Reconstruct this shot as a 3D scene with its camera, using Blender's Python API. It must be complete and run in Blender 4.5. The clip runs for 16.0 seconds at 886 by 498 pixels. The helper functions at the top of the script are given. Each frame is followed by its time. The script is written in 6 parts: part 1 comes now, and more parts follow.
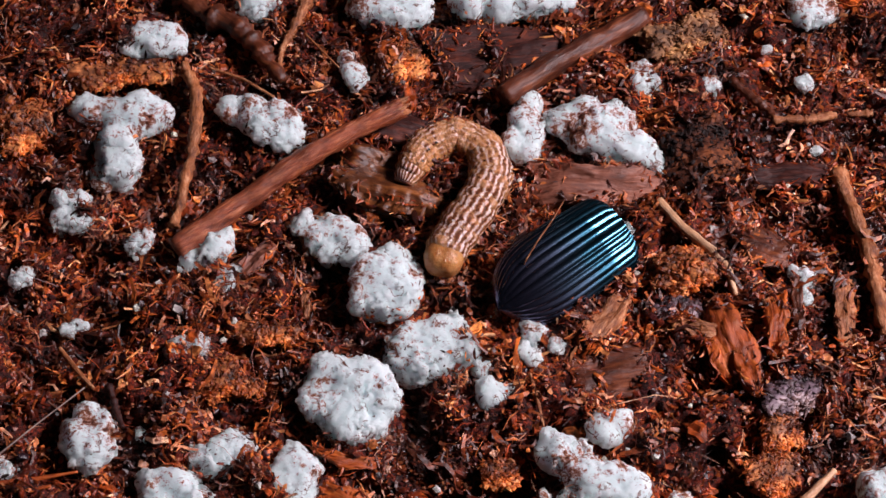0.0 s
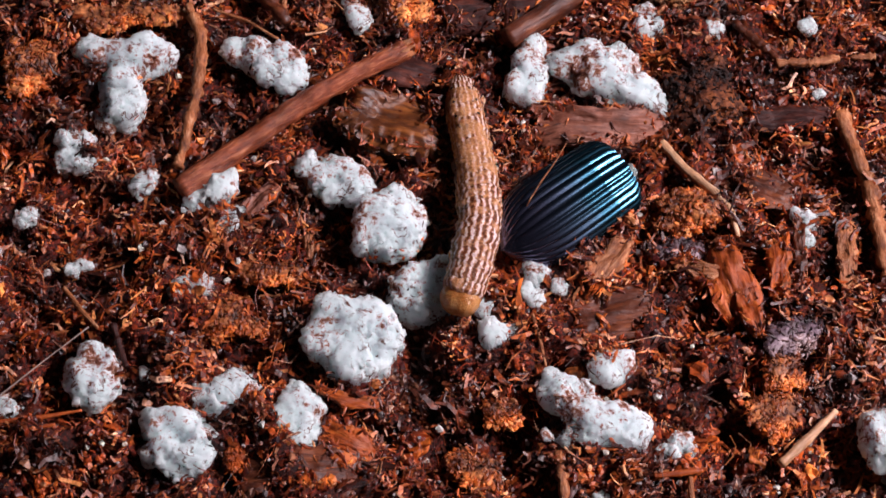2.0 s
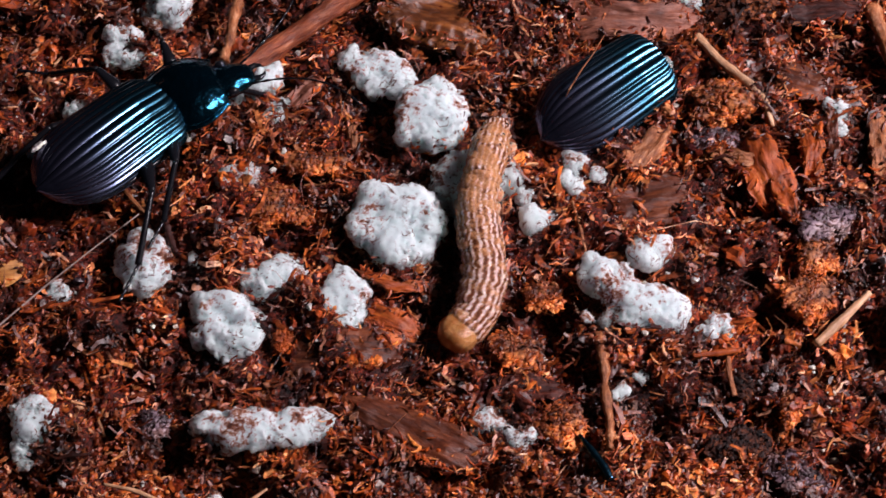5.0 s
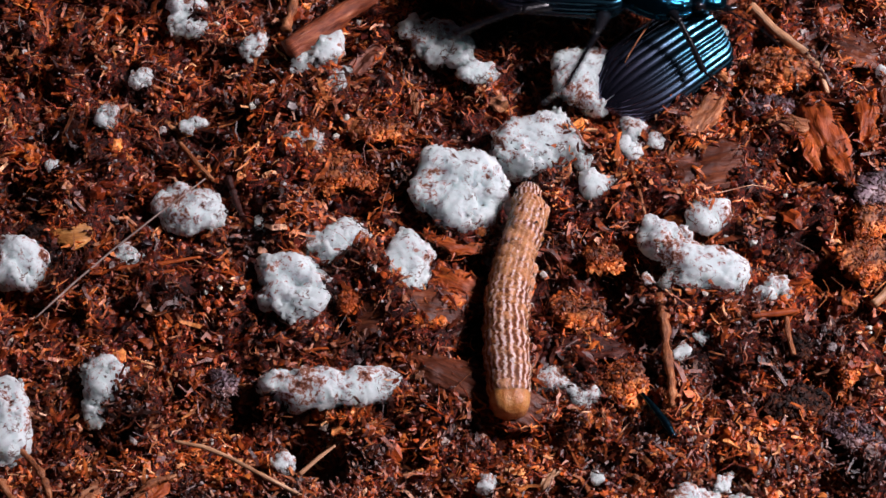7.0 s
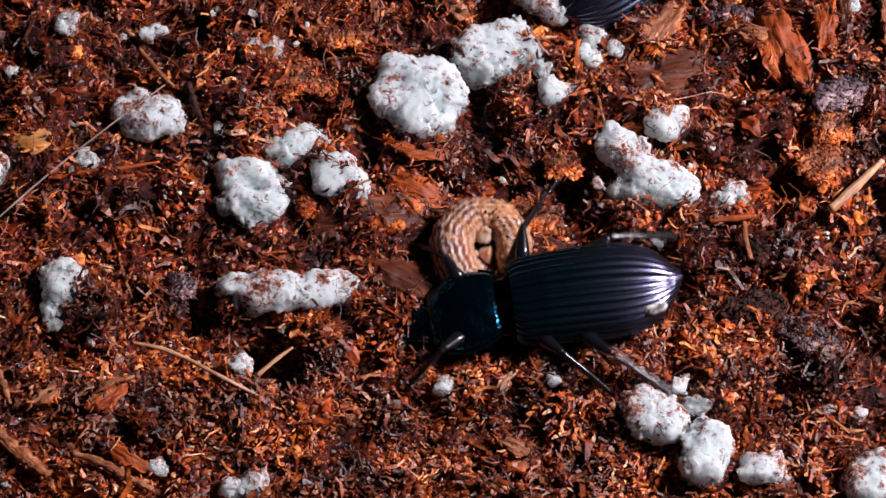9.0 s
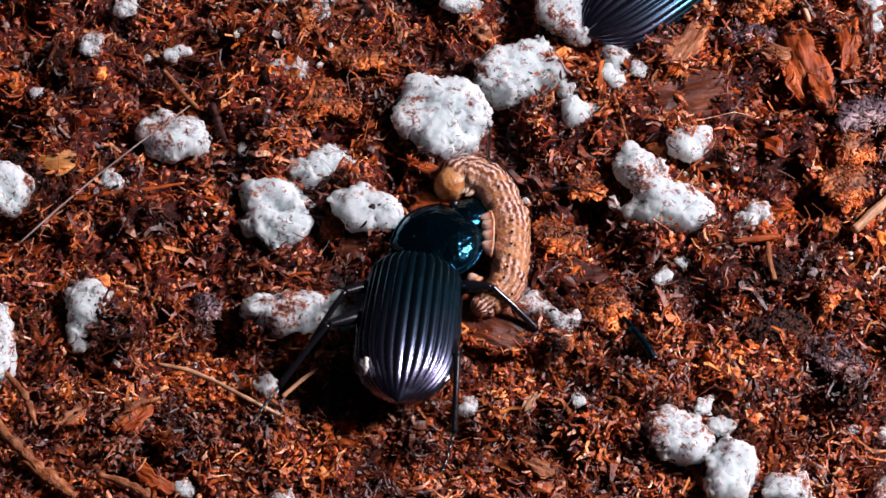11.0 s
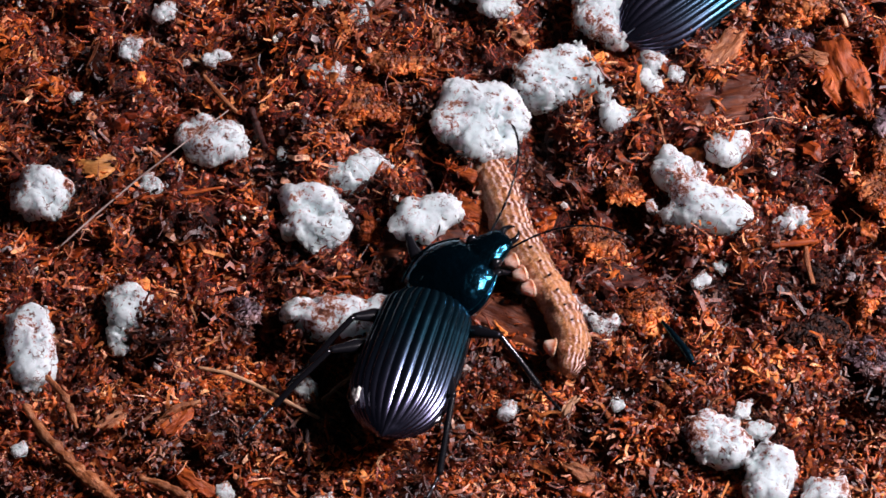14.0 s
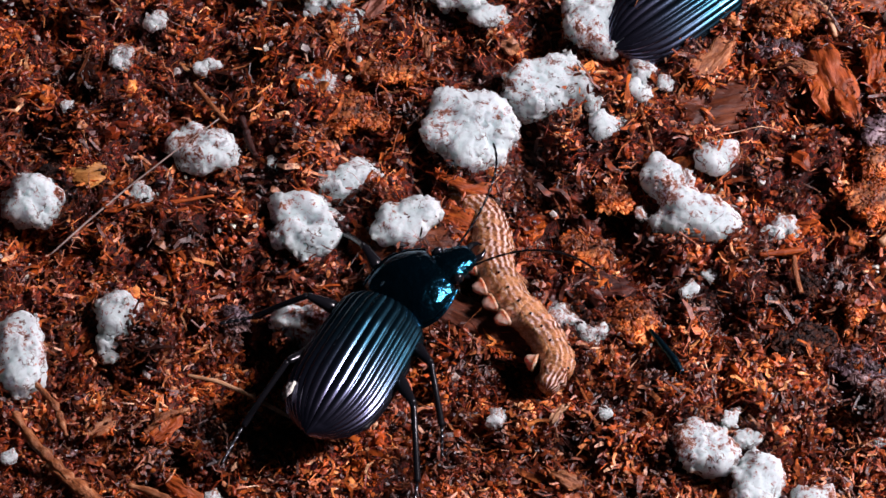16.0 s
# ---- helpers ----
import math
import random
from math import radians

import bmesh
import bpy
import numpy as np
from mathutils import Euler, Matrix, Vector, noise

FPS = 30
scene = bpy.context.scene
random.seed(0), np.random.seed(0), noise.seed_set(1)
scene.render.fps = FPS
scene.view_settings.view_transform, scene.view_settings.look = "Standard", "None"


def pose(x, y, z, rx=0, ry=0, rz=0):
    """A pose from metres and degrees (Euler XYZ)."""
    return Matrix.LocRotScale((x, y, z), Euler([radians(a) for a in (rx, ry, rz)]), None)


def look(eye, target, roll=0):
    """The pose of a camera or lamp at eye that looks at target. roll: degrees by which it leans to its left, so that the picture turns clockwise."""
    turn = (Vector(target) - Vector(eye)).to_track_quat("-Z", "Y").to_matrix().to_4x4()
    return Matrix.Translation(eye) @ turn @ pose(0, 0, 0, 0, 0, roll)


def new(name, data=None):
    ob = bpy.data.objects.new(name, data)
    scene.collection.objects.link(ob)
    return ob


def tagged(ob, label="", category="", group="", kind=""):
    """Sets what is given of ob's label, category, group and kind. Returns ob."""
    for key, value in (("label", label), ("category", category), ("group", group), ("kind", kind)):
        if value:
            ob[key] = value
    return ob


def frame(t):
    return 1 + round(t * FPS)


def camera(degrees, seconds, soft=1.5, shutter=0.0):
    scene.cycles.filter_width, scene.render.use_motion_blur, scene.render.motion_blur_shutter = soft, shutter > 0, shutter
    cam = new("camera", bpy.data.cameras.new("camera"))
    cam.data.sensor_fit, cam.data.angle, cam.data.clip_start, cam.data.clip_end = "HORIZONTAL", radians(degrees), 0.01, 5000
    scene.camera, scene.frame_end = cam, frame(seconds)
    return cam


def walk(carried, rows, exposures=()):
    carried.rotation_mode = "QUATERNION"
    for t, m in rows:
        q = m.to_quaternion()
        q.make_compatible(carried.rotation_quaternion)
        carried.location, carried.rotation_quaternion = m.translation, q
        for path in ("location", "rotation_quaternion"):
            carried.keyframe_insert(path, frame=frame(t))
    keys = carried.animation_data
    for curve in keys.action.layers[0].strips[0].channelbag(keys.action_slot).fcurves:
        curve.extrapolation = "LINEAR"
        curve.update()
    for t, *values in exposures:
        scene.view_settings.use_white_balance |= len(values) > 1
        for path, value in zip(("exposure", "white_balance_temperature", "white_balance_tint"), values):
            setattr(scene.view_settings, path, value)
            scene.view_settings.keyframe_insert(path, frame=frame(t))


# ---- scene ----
# ---- the camera and its way: millimetres and degrees ----
MM = 0.001
VIEW = 17.995
PATH = [
    (0, 0, -75, 130.08, 31.286, -0.063, -0.072),
    (0.5, -0.126, -74.53, 129.53, 31.13, -0.052, -0.051),
    (1, -0.1, -74.882, 129.536, 31.007, -0.05, -0.015),
    (1.5, -0.06, -75.432, 129.728, 30.825, -0.037, 0.084),
    (2, 0.136, -76.258, 129.809, 30.544, -0.036, 0.11),
    (2.5, 0.047, -77.361, 129.734, 30.282, -0.081, 0.147),
    (3, 0.336, -79.037, 129.632, 30.056, -0.107, 0.119),
    (3.5, 0.341, -80.133, 129.511, 29.894, -0.105, 0.048),
    (4, 0.039, -80.395, 129.883, 29.993, -0.054, -0.005),
    (4.5, -0.692, -81.018, 130.283, 30.104, -0.014, -0.014),
    (5, -2.002, -82.221, 130.279, 30.117, 0.084, -0.012),
    (5.2, -2.554, -82.702, 130.268, 30.134, 0.107, -0.026),
    (7.3, -5.798, -86.75, 130.771, 30.63, -0.054, -0.123),
    (7.5, -5.641, -87.031, 130.631, 30.626, -0.096, -0.093),
    (8, -4.788, -87.774, 129.877, 30.465, -0.128, -0.199),
    (8.5, -4.217, -89.104, 129.302, 30.218, -0.207, -0.147),
    (9, -4.023, -89.844, 129.107, 30.144, -0.234, -0.125),
    (9.2, -3.936, -89.866, 129.225, 30.186, -0.2, -0.11),
    (11.3, -4.956, -89.379, 129.746, 30.33, -0.017, -0.114),
    (11.5, -5.027, -89.359, 129.79, 30.336, -0.001, -0.126),
    (12, -5.497, -89.347, 129.844, 30.332, 0.043, -0.1),
    (12.5, -5.833, -89.444, 129.842, 30.337, 0.11, -0.054),
    (13, -6.178, -89.481, 129.781, 30.322, 0.159, 0.019),
    (13.5, -6.577, -89.561, 129.868, 30.357, 0.171, 0.072),
    (14, -6.215, -89.626, 130.034, 30.406, 0.158, 0.106),
    (14.5, -5.562, -89.633, 130.128, 30.461, 0.162, 0.131),
    (15, -5.413, -89.674, 130.184, 30.514, 0.17, 0.169),
    (15.5, -5.234, -89.722, 130.262, 30.545, 0.215, 0.179),
    (16, -5.303, -89.828, 130.418, 30.572, 0.233, 0.222),
]


def at(x, y, z, rx=0, ry=0, rz=0):
    """A pose from millimetres and degrees."""
    return pose(x * MM, y * MM, z * MM, rx, ry, rz)


cam = camera(VIEW, 16.0, soft=1.5, shutter=0.5)
walk(cam, [(r[0], at(*r[1:])) for r in PATH], exposures=((0.0, -0.54), (1.0, -0.44), (2.0, -0.42), (5.0, -0.42), (7.4, -0.52), (8.4, -0.46), (9.2, -0.27), (11.4, -0.22), (15.5, -0.26), (16.0, -0.34)))

# ---- light: one lamp close by, a faint sky ----
SUN_FROM = Vector((0.71, 0.16, 0.68)).normalized()
world = bpy.data.worlds.new("sky")
scene.world = world
world.use_nodes = True
wn = world.node_tree
sky = wn.nodes.new("ShaderNodeTexSky")
sky.sky_type, sky.sun_disc = "NISHITA", False
sky.sun_elevation = math.asin(SUN_FROM.z)
sky.sun_rotation = math.atan2(SUN_FROM.x, SUN_FROM.y)
wn.links.new(sky.outputs[0], wn.nodes["Background"].inputs[0])
wn.nodes["Background"].inputs[1].default_value = 0.003
lamp = bpy.data.lights.new("work_lamp", "AREA")
lamp.shape, lamp.size = "DISK", 0.055
lamp.energy, lamp.color = 1.4, (1.0, 0.88, 0.965)
aim = Vector((-0.002, -0.024, 0.0))
sun = new("work_lamp", lamp)
sun.matrix_world = look(aim + SUN_FROM * 0.245, aim)

# ---- materials ----


def shader(name, rough=0.6, spec=0.4, metal=0.0):
    m = bpy.data.materials.new(name)
    m.use_nodes = True
    n, l = m.node_tree.nodes, m.node_tree.links
    b = n["Principled BSDF"]
    b.inputs["Roughness"].default_value = rough
    b.inputs["Specular IOR Level"].default_value = spec
    b.inputs["Metallic"].default_value = metal
    return m, n, l, b


def ramp(n, stops, mode="LINEAR"):
    r = n.new("ShaderNodeValToRGB")
    r.color_ramp.interpolation = mode
    e = r.color_ramp.elements
    while len(e) < len(stops):
        e.new(0.5)
    for k, (p, c) in enumerate(stops):
        e[k].position, e[k].color = p, (*c, 1)
    return r


def noise_node(n, l, scale, detail=4.0, rough=0.6, stretch=None, coords="Object", warp=0.0):
    """A noise texture in millimetre scale: scale is the number of lumps in a millimetre."""
    tc = n.new("ShaderNodeTexCoord")
    mp = n.new("ShaderNodeMapping")
    s = stretch or (1, 1, 1)
    mp.inputs["Scale"].default_value = [1000 * k for k in s]
    l.new(tc.outputs[coords], mp.inputs["Vector"])
    t = n.new("ShaderNodeTexNoise")
    t.inputs["Scale"].default_value, t.inputs["Detail"].default_value = scale, detail
    t.inputs["Roughness"].default_value, t.inputs["Distortion"].default_value = rough, warp
    l.new(mp.outputs[0], t.inputs["Vector"])
    return t


def mixed(n, l, fac, a, b, mode="MIX"):
    m = n.new("ShaderNodeMix")
    m.data_type, m.blend_type = "RGBA", mode
    for sock, val in ((m.inputs[0], fac), (m.inputs[6], a), (m.inputs[7], b)):
        if hasattr(val, "links"):
            l.new(val, sock)
        elif isinstance(val, tuple):
            sock.default_value = (*val, 1)
        else:
            sock.default_value = val
    return m.outputs[2]


def bumped(n, l, b, height, strength, mm):
    k = n.new("ShaderNodeBump")
    k.inputs["Strength"].default_value, k.inputs["Distance"].default_value = strength, mm * MM
    l.new(height, k.inputs["Height"])
    l.new(k.outputs[0], b.inputs["Normal"])


def damp(c):
    """Plant matter soaks up water and reads redder when damp."""
    return (c[0], c[1] * 0.895, c[2] * 0.84)


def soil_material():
    # Peat colour kept darker than the loose bits, putting gap shade into it.
    m, n, l, b = shader("gap_shade_peat", 0.7, 0.3)
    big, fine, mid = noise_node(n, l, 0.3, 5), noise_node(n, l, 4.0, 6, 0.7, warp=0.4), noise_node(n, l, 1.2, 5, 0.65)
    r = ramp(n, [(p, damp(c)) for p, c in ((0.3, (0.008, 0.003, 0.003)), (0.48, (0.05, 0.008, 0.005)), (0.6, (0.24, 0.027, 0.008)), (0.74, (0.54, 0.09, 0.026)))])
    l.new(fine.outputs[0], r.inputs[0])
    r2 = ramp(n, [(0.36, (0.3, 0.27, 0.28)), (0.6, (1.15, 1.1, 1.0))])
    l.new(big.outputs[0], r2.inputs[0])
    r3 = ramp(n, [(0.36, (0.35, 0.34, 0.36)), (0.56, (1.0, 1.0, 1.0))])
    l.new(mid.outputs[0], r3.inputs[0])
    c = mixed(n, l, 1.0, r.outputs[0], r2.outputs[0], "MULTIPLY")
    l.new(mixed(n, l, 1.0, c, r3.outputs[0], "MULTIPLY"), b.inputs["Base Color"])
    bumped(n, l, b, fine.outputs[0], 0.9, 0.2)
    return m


def crumb_material(name, stops, rough=0.55, spec=0.45, grain=4.0, stretch=None):
    """Loose bits: each island its own shade, with grain."""
    m, n, l, b = shader(name, rough, spec)
    geo = n.new("ShaderNodeNewGeometry")
    r = ramp(n, [(p, damp(c) if c[2] < 0.5 * c[0] else c) for p, c in stops])
    l.new(geo.outputs["Random Per Island"], r.inputs[0])
    t = noise_node(n, l, grain, 6, 0.72, stretch)
    g = ramp(n, [(0.32, (0.25, 0.2, 0.2)), (0.52, (0.9, 0.86, 0.84)), (0.7, (1.7, 1.7, 1.6))])
    l.new(t.outputs[0], g.inputs[0])
    big = noise_node(n, l, 0.3, 5)
    g2 = ramp(n, [(0.38, (0.17, 0.145, 0.15)), (0.5, (0.74, 0.72, 0.72)), (0.63, (1.55, 1.66, 1.35))])
    l.new(big.outputs[0], g2.inputs[0])
    c = mixed(n, l, 1.0, r.outputs[0], g.outputs[0], "MULTIPLY")
    l.new(mixed(n, l, 1.0, c, g2.outputs[0], "MULTIPLY"), b.inputs["Base Color"])
    bumped(n, l, b, t.outputs[0], 0.6, 0.08)
    return m


def perlite_material():
    m, n, l, b = shader("white_perlite", 0.85, 0.25)
    fine, pore, big = noise_node(n, l, 4.5, 6, 0.7), noise_node(n, l, 1.3, 8, 0.78, warp=0.25), noise_node(n, l, 0.34, 3)
    oi = n.new("ShaderNodeObjectInfo")
    lift = n.new("ShaderNodeMath")
    lift.operation = "MULTIPLY_ADD"
    l.new(oi.outputs["Random"], lift.inputs[0])
    lift.inputs[1].default_value, lift.inputs[2].default_value = 0.075, 0.075
    both = n.new("ShaderNodeMath")
    both.operation = "MULTIPLY_ADD"
    l.new(big.outputs[0], both.inputs[0])
    both.inputs[1].default_value = -0.62
    l.new(pore.outputs[0], both.inputs[2])
    sum_ = n.new("ShaderNodeMath")
    sum_.operation = "ADD"
    l.new(both.outputs[0], sum_.inputs[0])
    l.new(lift.outputs[0], sum_.inputs[1])
    r = ramp(n, [(0.0, (0.60, 0.70, 0.705)), (0.345, (0.60, 0.70, 0.705)), (0.365, (0.50, 0.44, 0.46)), (0.39, (0.36, 0.20, 0.15)), (0.42, (0.22, 0.075, 0.035)), (0.48, (0.05, 0.014, 0.01))])
    l.new(sum_.outputs[0], r.inputs[0])
    tone = ramp(n, [(0.26, (0.8, 0.70, 0.74)), (0.40, (1.0, 1.0, 1.0))])
    l.new(fine.outputs[0], tone.inputs[0])
    seam = noise_node(n, l, 0.75, 5, 0.62, warp=0.5)
    crack = ramp(n, [(0.478, (0, 0, 0)), (0.492, (1, 1, 1)), (0.508, (1, 1, 1)), (0.53, (0, 0, 0))])
    l.new(seam.outputs[0], crack.inputs[0])
    where = ramp(n, [(0.49, (0, 0, 0)), (0.6, (0.9, 0.9, 0.9))])
    l.new(noise_node(n, l, 0.55, 4, 0.6).outputs[0], where.inputs[0])
    lines = mixed(n, l, 1.0, crack.outputs[0], where.outputs[0], "MULTIPLY")
    speck = ramp(n, [(0.62, (0, 0, 0)), (0.645, (1, 1, 1))])
    l.new(noise_node(n, l, 2.1, 5, 0.7, warp=0.4).outputs[0], speck.inputs[0])
    spread = ramp(n, [(0.40, (0, 0, 0)), (0.54, (0.9, 0.9, 0.9))])
    l.new(noise_node(n, l, 0.42, 3, 0.6).outputs[0], spread.inputs[0])
    lines = mixed(n, l, 1.0, lines, mixed(n, l, 1.0, speck.outputs[0], spread.outputs[0], "MULTIPLY"), "ADD")
    whole = mixed(n, l, lines, mixed(n, l, 1.0, r.outputs[0], tone.outputs[0], "MULTIPLY"), (0.12, 0.038, 0.018))
    l.new(whole, b.inputs["Base Color"])
    b.inputs["Subsurface Weight"].default_value = 1.0
    b.inputs["Subsurface Radius"].default_value = (0.0022, 0.0019, 0.0020)
    b.inputs["Subsurface Scale"].default_value = 1.0
    bumped(n, l, b, noise_node(n, l, 2.4, 7, 0.75).outputs[0], 0.6, 0.22)
    return m


def bark_material(name, dark, mid, light, rough=0.55, spec=0.4, stretch=(0.35, 2.2, 2.2), scale=1.6, bump=0.7):
    """Wood and bark with grain along the local x axis."""
    m, n, l, b = shader(name, rough, spec)
    grain, blot = noise_node(n, l, scale, 6, 0.65, stretch, warp=0.3), noise_node(n, l, 0.6, 4, 0.6)
    r = ramp(n, [(0.3, damp(dark)), (0.5, damp(mid)), (0.72, damp(light))])
    l.new(grain.outputs[0], r.inputs[0])
    g = ramp(n, [(0.35, (0.5, 0.47, 0.47)), (0.62, (1.15, 1.12, 1.1))])
    l.new(blot.outputs[0], g.inputs[0])
    l.new(mixed(n, l, 1.0, r.outputs[0], g.outputs[0], "MULTIPLY"), b.inputs["Base Color"])
    bumped(n, l, b, grain.outputs[0], bump, 0.15)
    return m


def chitin_material(name, base, rough, metal, film=0.0, teal=None):
    m, n, l, b = shader(name, rough, 0.5, metal)
    fine = noise_node(n, l, 9.0, 4, 0.6)
    t = noise_node(n, l, 0.3, 3)
    tc = n.new("ShaderNodeTexCoord")
    sx = n.new("ShaderNodeSeparateXYZ")
    l.new(tc.outputs["Object"], sx.inputs[0])
    along = n.new("ShaderNodeMapRange")
    along.inputs[1].default_value, along.inputs[2].default_value = -9.0 * MM, -1.0 * MM
    l.new(sx.outputs[0], along.inputs[0])
    vary = n.new("ShaderNodeMath")
    vary.operation = "MULTIPLY_ADD"
    l.new(t.outputs[0], vary.inputs[0])
    vary.inputs[1].default_value = 0.5
    l.new(along.outputs[0], vary.inputs[2])
    r = ramp(n, [(0.45, base), (1.0, teal or base)])
    l.new(vary.outputs[0], r.inputs[0])
    l.new(r.outputs[0], b.inputs["Base Color"])
    rr = n.new("ShaderNodeMapRange")
    rr.inputs[3].default_value, rr.inputs[4].default_value = rough * 0.75, rough * 1.3
    l.new(fine.outputs[0], rr.inputs[0])
    l.new(rr.outputs[0], b.inputs["Roughness"])
    if film:
        b.inputs["Thin Film Thickness"].default_value = film
        b.inputs["Thin Film IOR"].default_value = 1.45
    if "pronotum" in name:
        bumped(n, l, b, noise_node(n, l, 1.3, 4, 0.55).outputs[0], 0.6, 0.26)
    else:
        bumped(n, l, b, fine.outputs[0], 0.06, 0.02)
    return m


def caterpillar_material(name, amber):
    """Tan skin with wavering pale and brown lines along the body (local x)."""
    m, n, l, b = shader(name, 0.16, 0.7)
    tc = n.new("ShaderNodeTexCoord")
    sx = n.new("ShaderNodeSeparateXYZ")
    l.new(tc.outputs["Object"], sx.inputs[0])
    ang = n.new("ShaderNodeMath")
    ang.operation = "ARCTAN2"
    l.new(sx.outputs[1], ang.inputs[0])
    l.new(sx.outputs[2], ang.inputs[1])
    oi = n.new("ShaderNodeObjectInfo")
    shift = n.new("ShaderNodeVectorMath")
    shift.operation = "SCALE"
    shift.inputs[0].default_value = (31.0, 17.0, 23.0)
    l.new(oi.outputs["Random"], shift.inputs["Scale"])
    frill = noise_node(n, l, 1.5, 3, 0.6)
    mapper = frill.inputs["Vector"].links[0].from_node
    l.new(shift.outputs[0], mapper.inputs["Location"])
    ripple = n.new("ShaderNodeMath")
    ripple.operation = "MULTIPLY_ADD"
    l.new(sx.outputs[0], ripple.inputs[0])
    ripple.inputs[1].default_value = 2 * math.pi / (0.56 * MM)
    l.new(ang.outputs[0], ripple.inputs[2])
    swing = n.new("ShaderNodeMath")
    swing.operation = "SINE"
    l.new(ripple.outputs[0], swing.inputs[0])
    add = n.new("ShaderNodeMath")
    add.operation = "MULTIPLY_ADD"
    l.new(swing.outputs[0], add.inputs[0])
    add.inputs[1].default_value = 0.014
    l.new(ang.outputs[0], add.inputs[2])
    add2 = n.new("ShaderNodeMath")
    add2.operation = "MULTIPLY_ADD"
    l.new(frill.outputs[0], add2.inputs[0])
    add2.inputs[1].default_value = 0.5
    l.new(add.outputs[0], add2.inputs[2])
    mul = n.new("ShaderNodeMath")
    mul.operation = "MULTIPLY"
    l.new(add2.outputs[0], mul.inputs[0])
    mul.inputs[1].default_value = 18.0
    sn = n.new("ShaderNodeMath")
    sn.operation = "SINE"
    l.new(mul.outputs[0], sn.inputs[0])
    mr = n.new("ShaderNodeMapRange")
    mr.inputs[1].default_value = -1.0
    l.new(sn.outputs[0], mr.inputs[0])
    lines = ramp(n, [(0.1, (0.13, 0.038, 0.014)), (0.36, (0.31, 0.115, 0.045)), (0.66, (0.50, 0.27, 0.17)), (0.84, (0.80, 0.62, 0.56))])
    l.new(mr.outputs[0], lines.inputs[0])
    side = n.new("ShaderNodeMapRange")
    side.inputs[1].default_value, side.inputs[2].default_value = -3.1416, 3.1416
    l.new(ang.outputs[0], side.inputs[0])
    band = ramp(n, [(0.0, (0.55, 0.3, 0.17)), (0.12, (0.72, 0.5, 0.38)), (0.26, (0.6, 0.25, 0.08)), (0.76, (0.6, 0.25, 0.08)), (0.88, (0.72, 0.5, 0.38)), (1.0, (0.55, 0.3, 0.17))])
    mask = ramp(n, [(0.0, (0.9, 0.9, 0.9)), (0.28, (0.7, 0.7, 0.7)), (0.40, (0, 0, 0)), (0.7, (0, 0, 0)), (0.8, (0.7, 0.7, 0.7)), (1.0, (0.9, 0.9, 0.9))])
    l.new(side.outputs[0], band.inputs[0])
    l.new(side.outputs[0], mask.inputs[0])
    fine = noise_node(n, l, 6.0, 4)
    g = ramp(n, [(0.3, (0.6, 0.5, 0.46)), (0.5, (0.95, 0.9, 0.88)), (0.7, (1.25, 1.25, 1.25))])
    l.new(fine.outputs[0], g.inputs[0])
    blot = noise_node(n, l, 1.1, 4, 0.65)
    l.new(shift.outputs[0], blot.inputs["Vector"].links[0].from_node.inputs["Location"])
    fade = ramp(n, [(amber, (0.0, 0.0, 0.0)), (amber + 0.13, (0.8, 0.8, 0.8))])
    l.new(blot.outputs[0], fade.inputs[0])
    c0 = mixed(n, l, fade.outputs[0], lines.outputs[0], (0.60, 0.28, 0.115))
    c = mixed(n, l, mask.outputs[0], c0, band.outputs[0])
    l.new(mixed(n, l, 1.0, c, g.outputs[0], "MULTIPLY"), b.inputs["Base Color"])
    b.inputs["Subsurface Weight"].default_value = 0.35
    b.inputs["Subsurface Radius"].default_value = (0.0006, 0.0003, 0.0002)
    b.inputs["Subsurface Scale"].default_value = 1.0
    bumped(n, l, b, fine.outputs[0], 1.0, 0.16)
    return m


def flesh_material(name, deep, pale):
    """Wet, cloudy, see-through flesh."""
    m, n, l, b = shader(name, 0.18, 0.6)
    r = ramp(n, [(0.36, deep), (0.6, pale)])
    cloud = noise_node(n, l, 1.6, 4, 0.6)
    l.new(cloud.outputs[0], r.inputs[0])
    l.new(r.outputs[0], b.inputs["Base Color"])
    b.inputs["Subsurface Weight"].default_value = 0.6
    b.inputs["Subsurface Radius"].default_value = (0.0008, 0.0004, 0.0003)
    b.inputs["Subsurface Scale"].default_value = 1.0
    bumped(n, l, b, noise_node(n, l, 4.0, 4).outputs[0], 0.8, 0.15)
    return m


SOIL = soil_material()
FIBRE = crumb_material("coir_fibre", [(0.0, (0.054, 0.008, 0.006)), (0.3, (0.194, 0.023, 0.008)), (0.6, (0.454, 0.065, 0.015)), (0.82, (0.670, 0.139, 0.040)), (0.93, (0.756, 0.315, 0.147)), (1.0, (0.820, 0.495, 0.340))], 0.42, 0.5, 3.0)
CRUMB = crumb_material("peat_crumb", [(0.0, (0.019, 0.007, 0.013)), (0.32, (0.092, 0.013, 0.009)), (0.62, (0.30, 0.047, 0.012)), (0.86, (0.52, 0.125, 0.036)), (0.985, (0.60, 0.28, 0.16)), (1.0, (0.36, 0.26, 0.30))], 0.34, 0.5)
TUFT = crumb_material("torn_coir", [(0.0, (0.045, 0.009, 0.005)), (0.3, (0.14, 0.029, 0.008)), (0.58, (0.33, 0.068, 0.014)), (0.8, (0.52, 0.14, 0.034)), (0.93, (0.66, 0.29, 0.12)), (1.0, (0.80, 0.50, 0.34))], 0.42, 0.5, 3.0, (0.8, 0.8, 0.8))
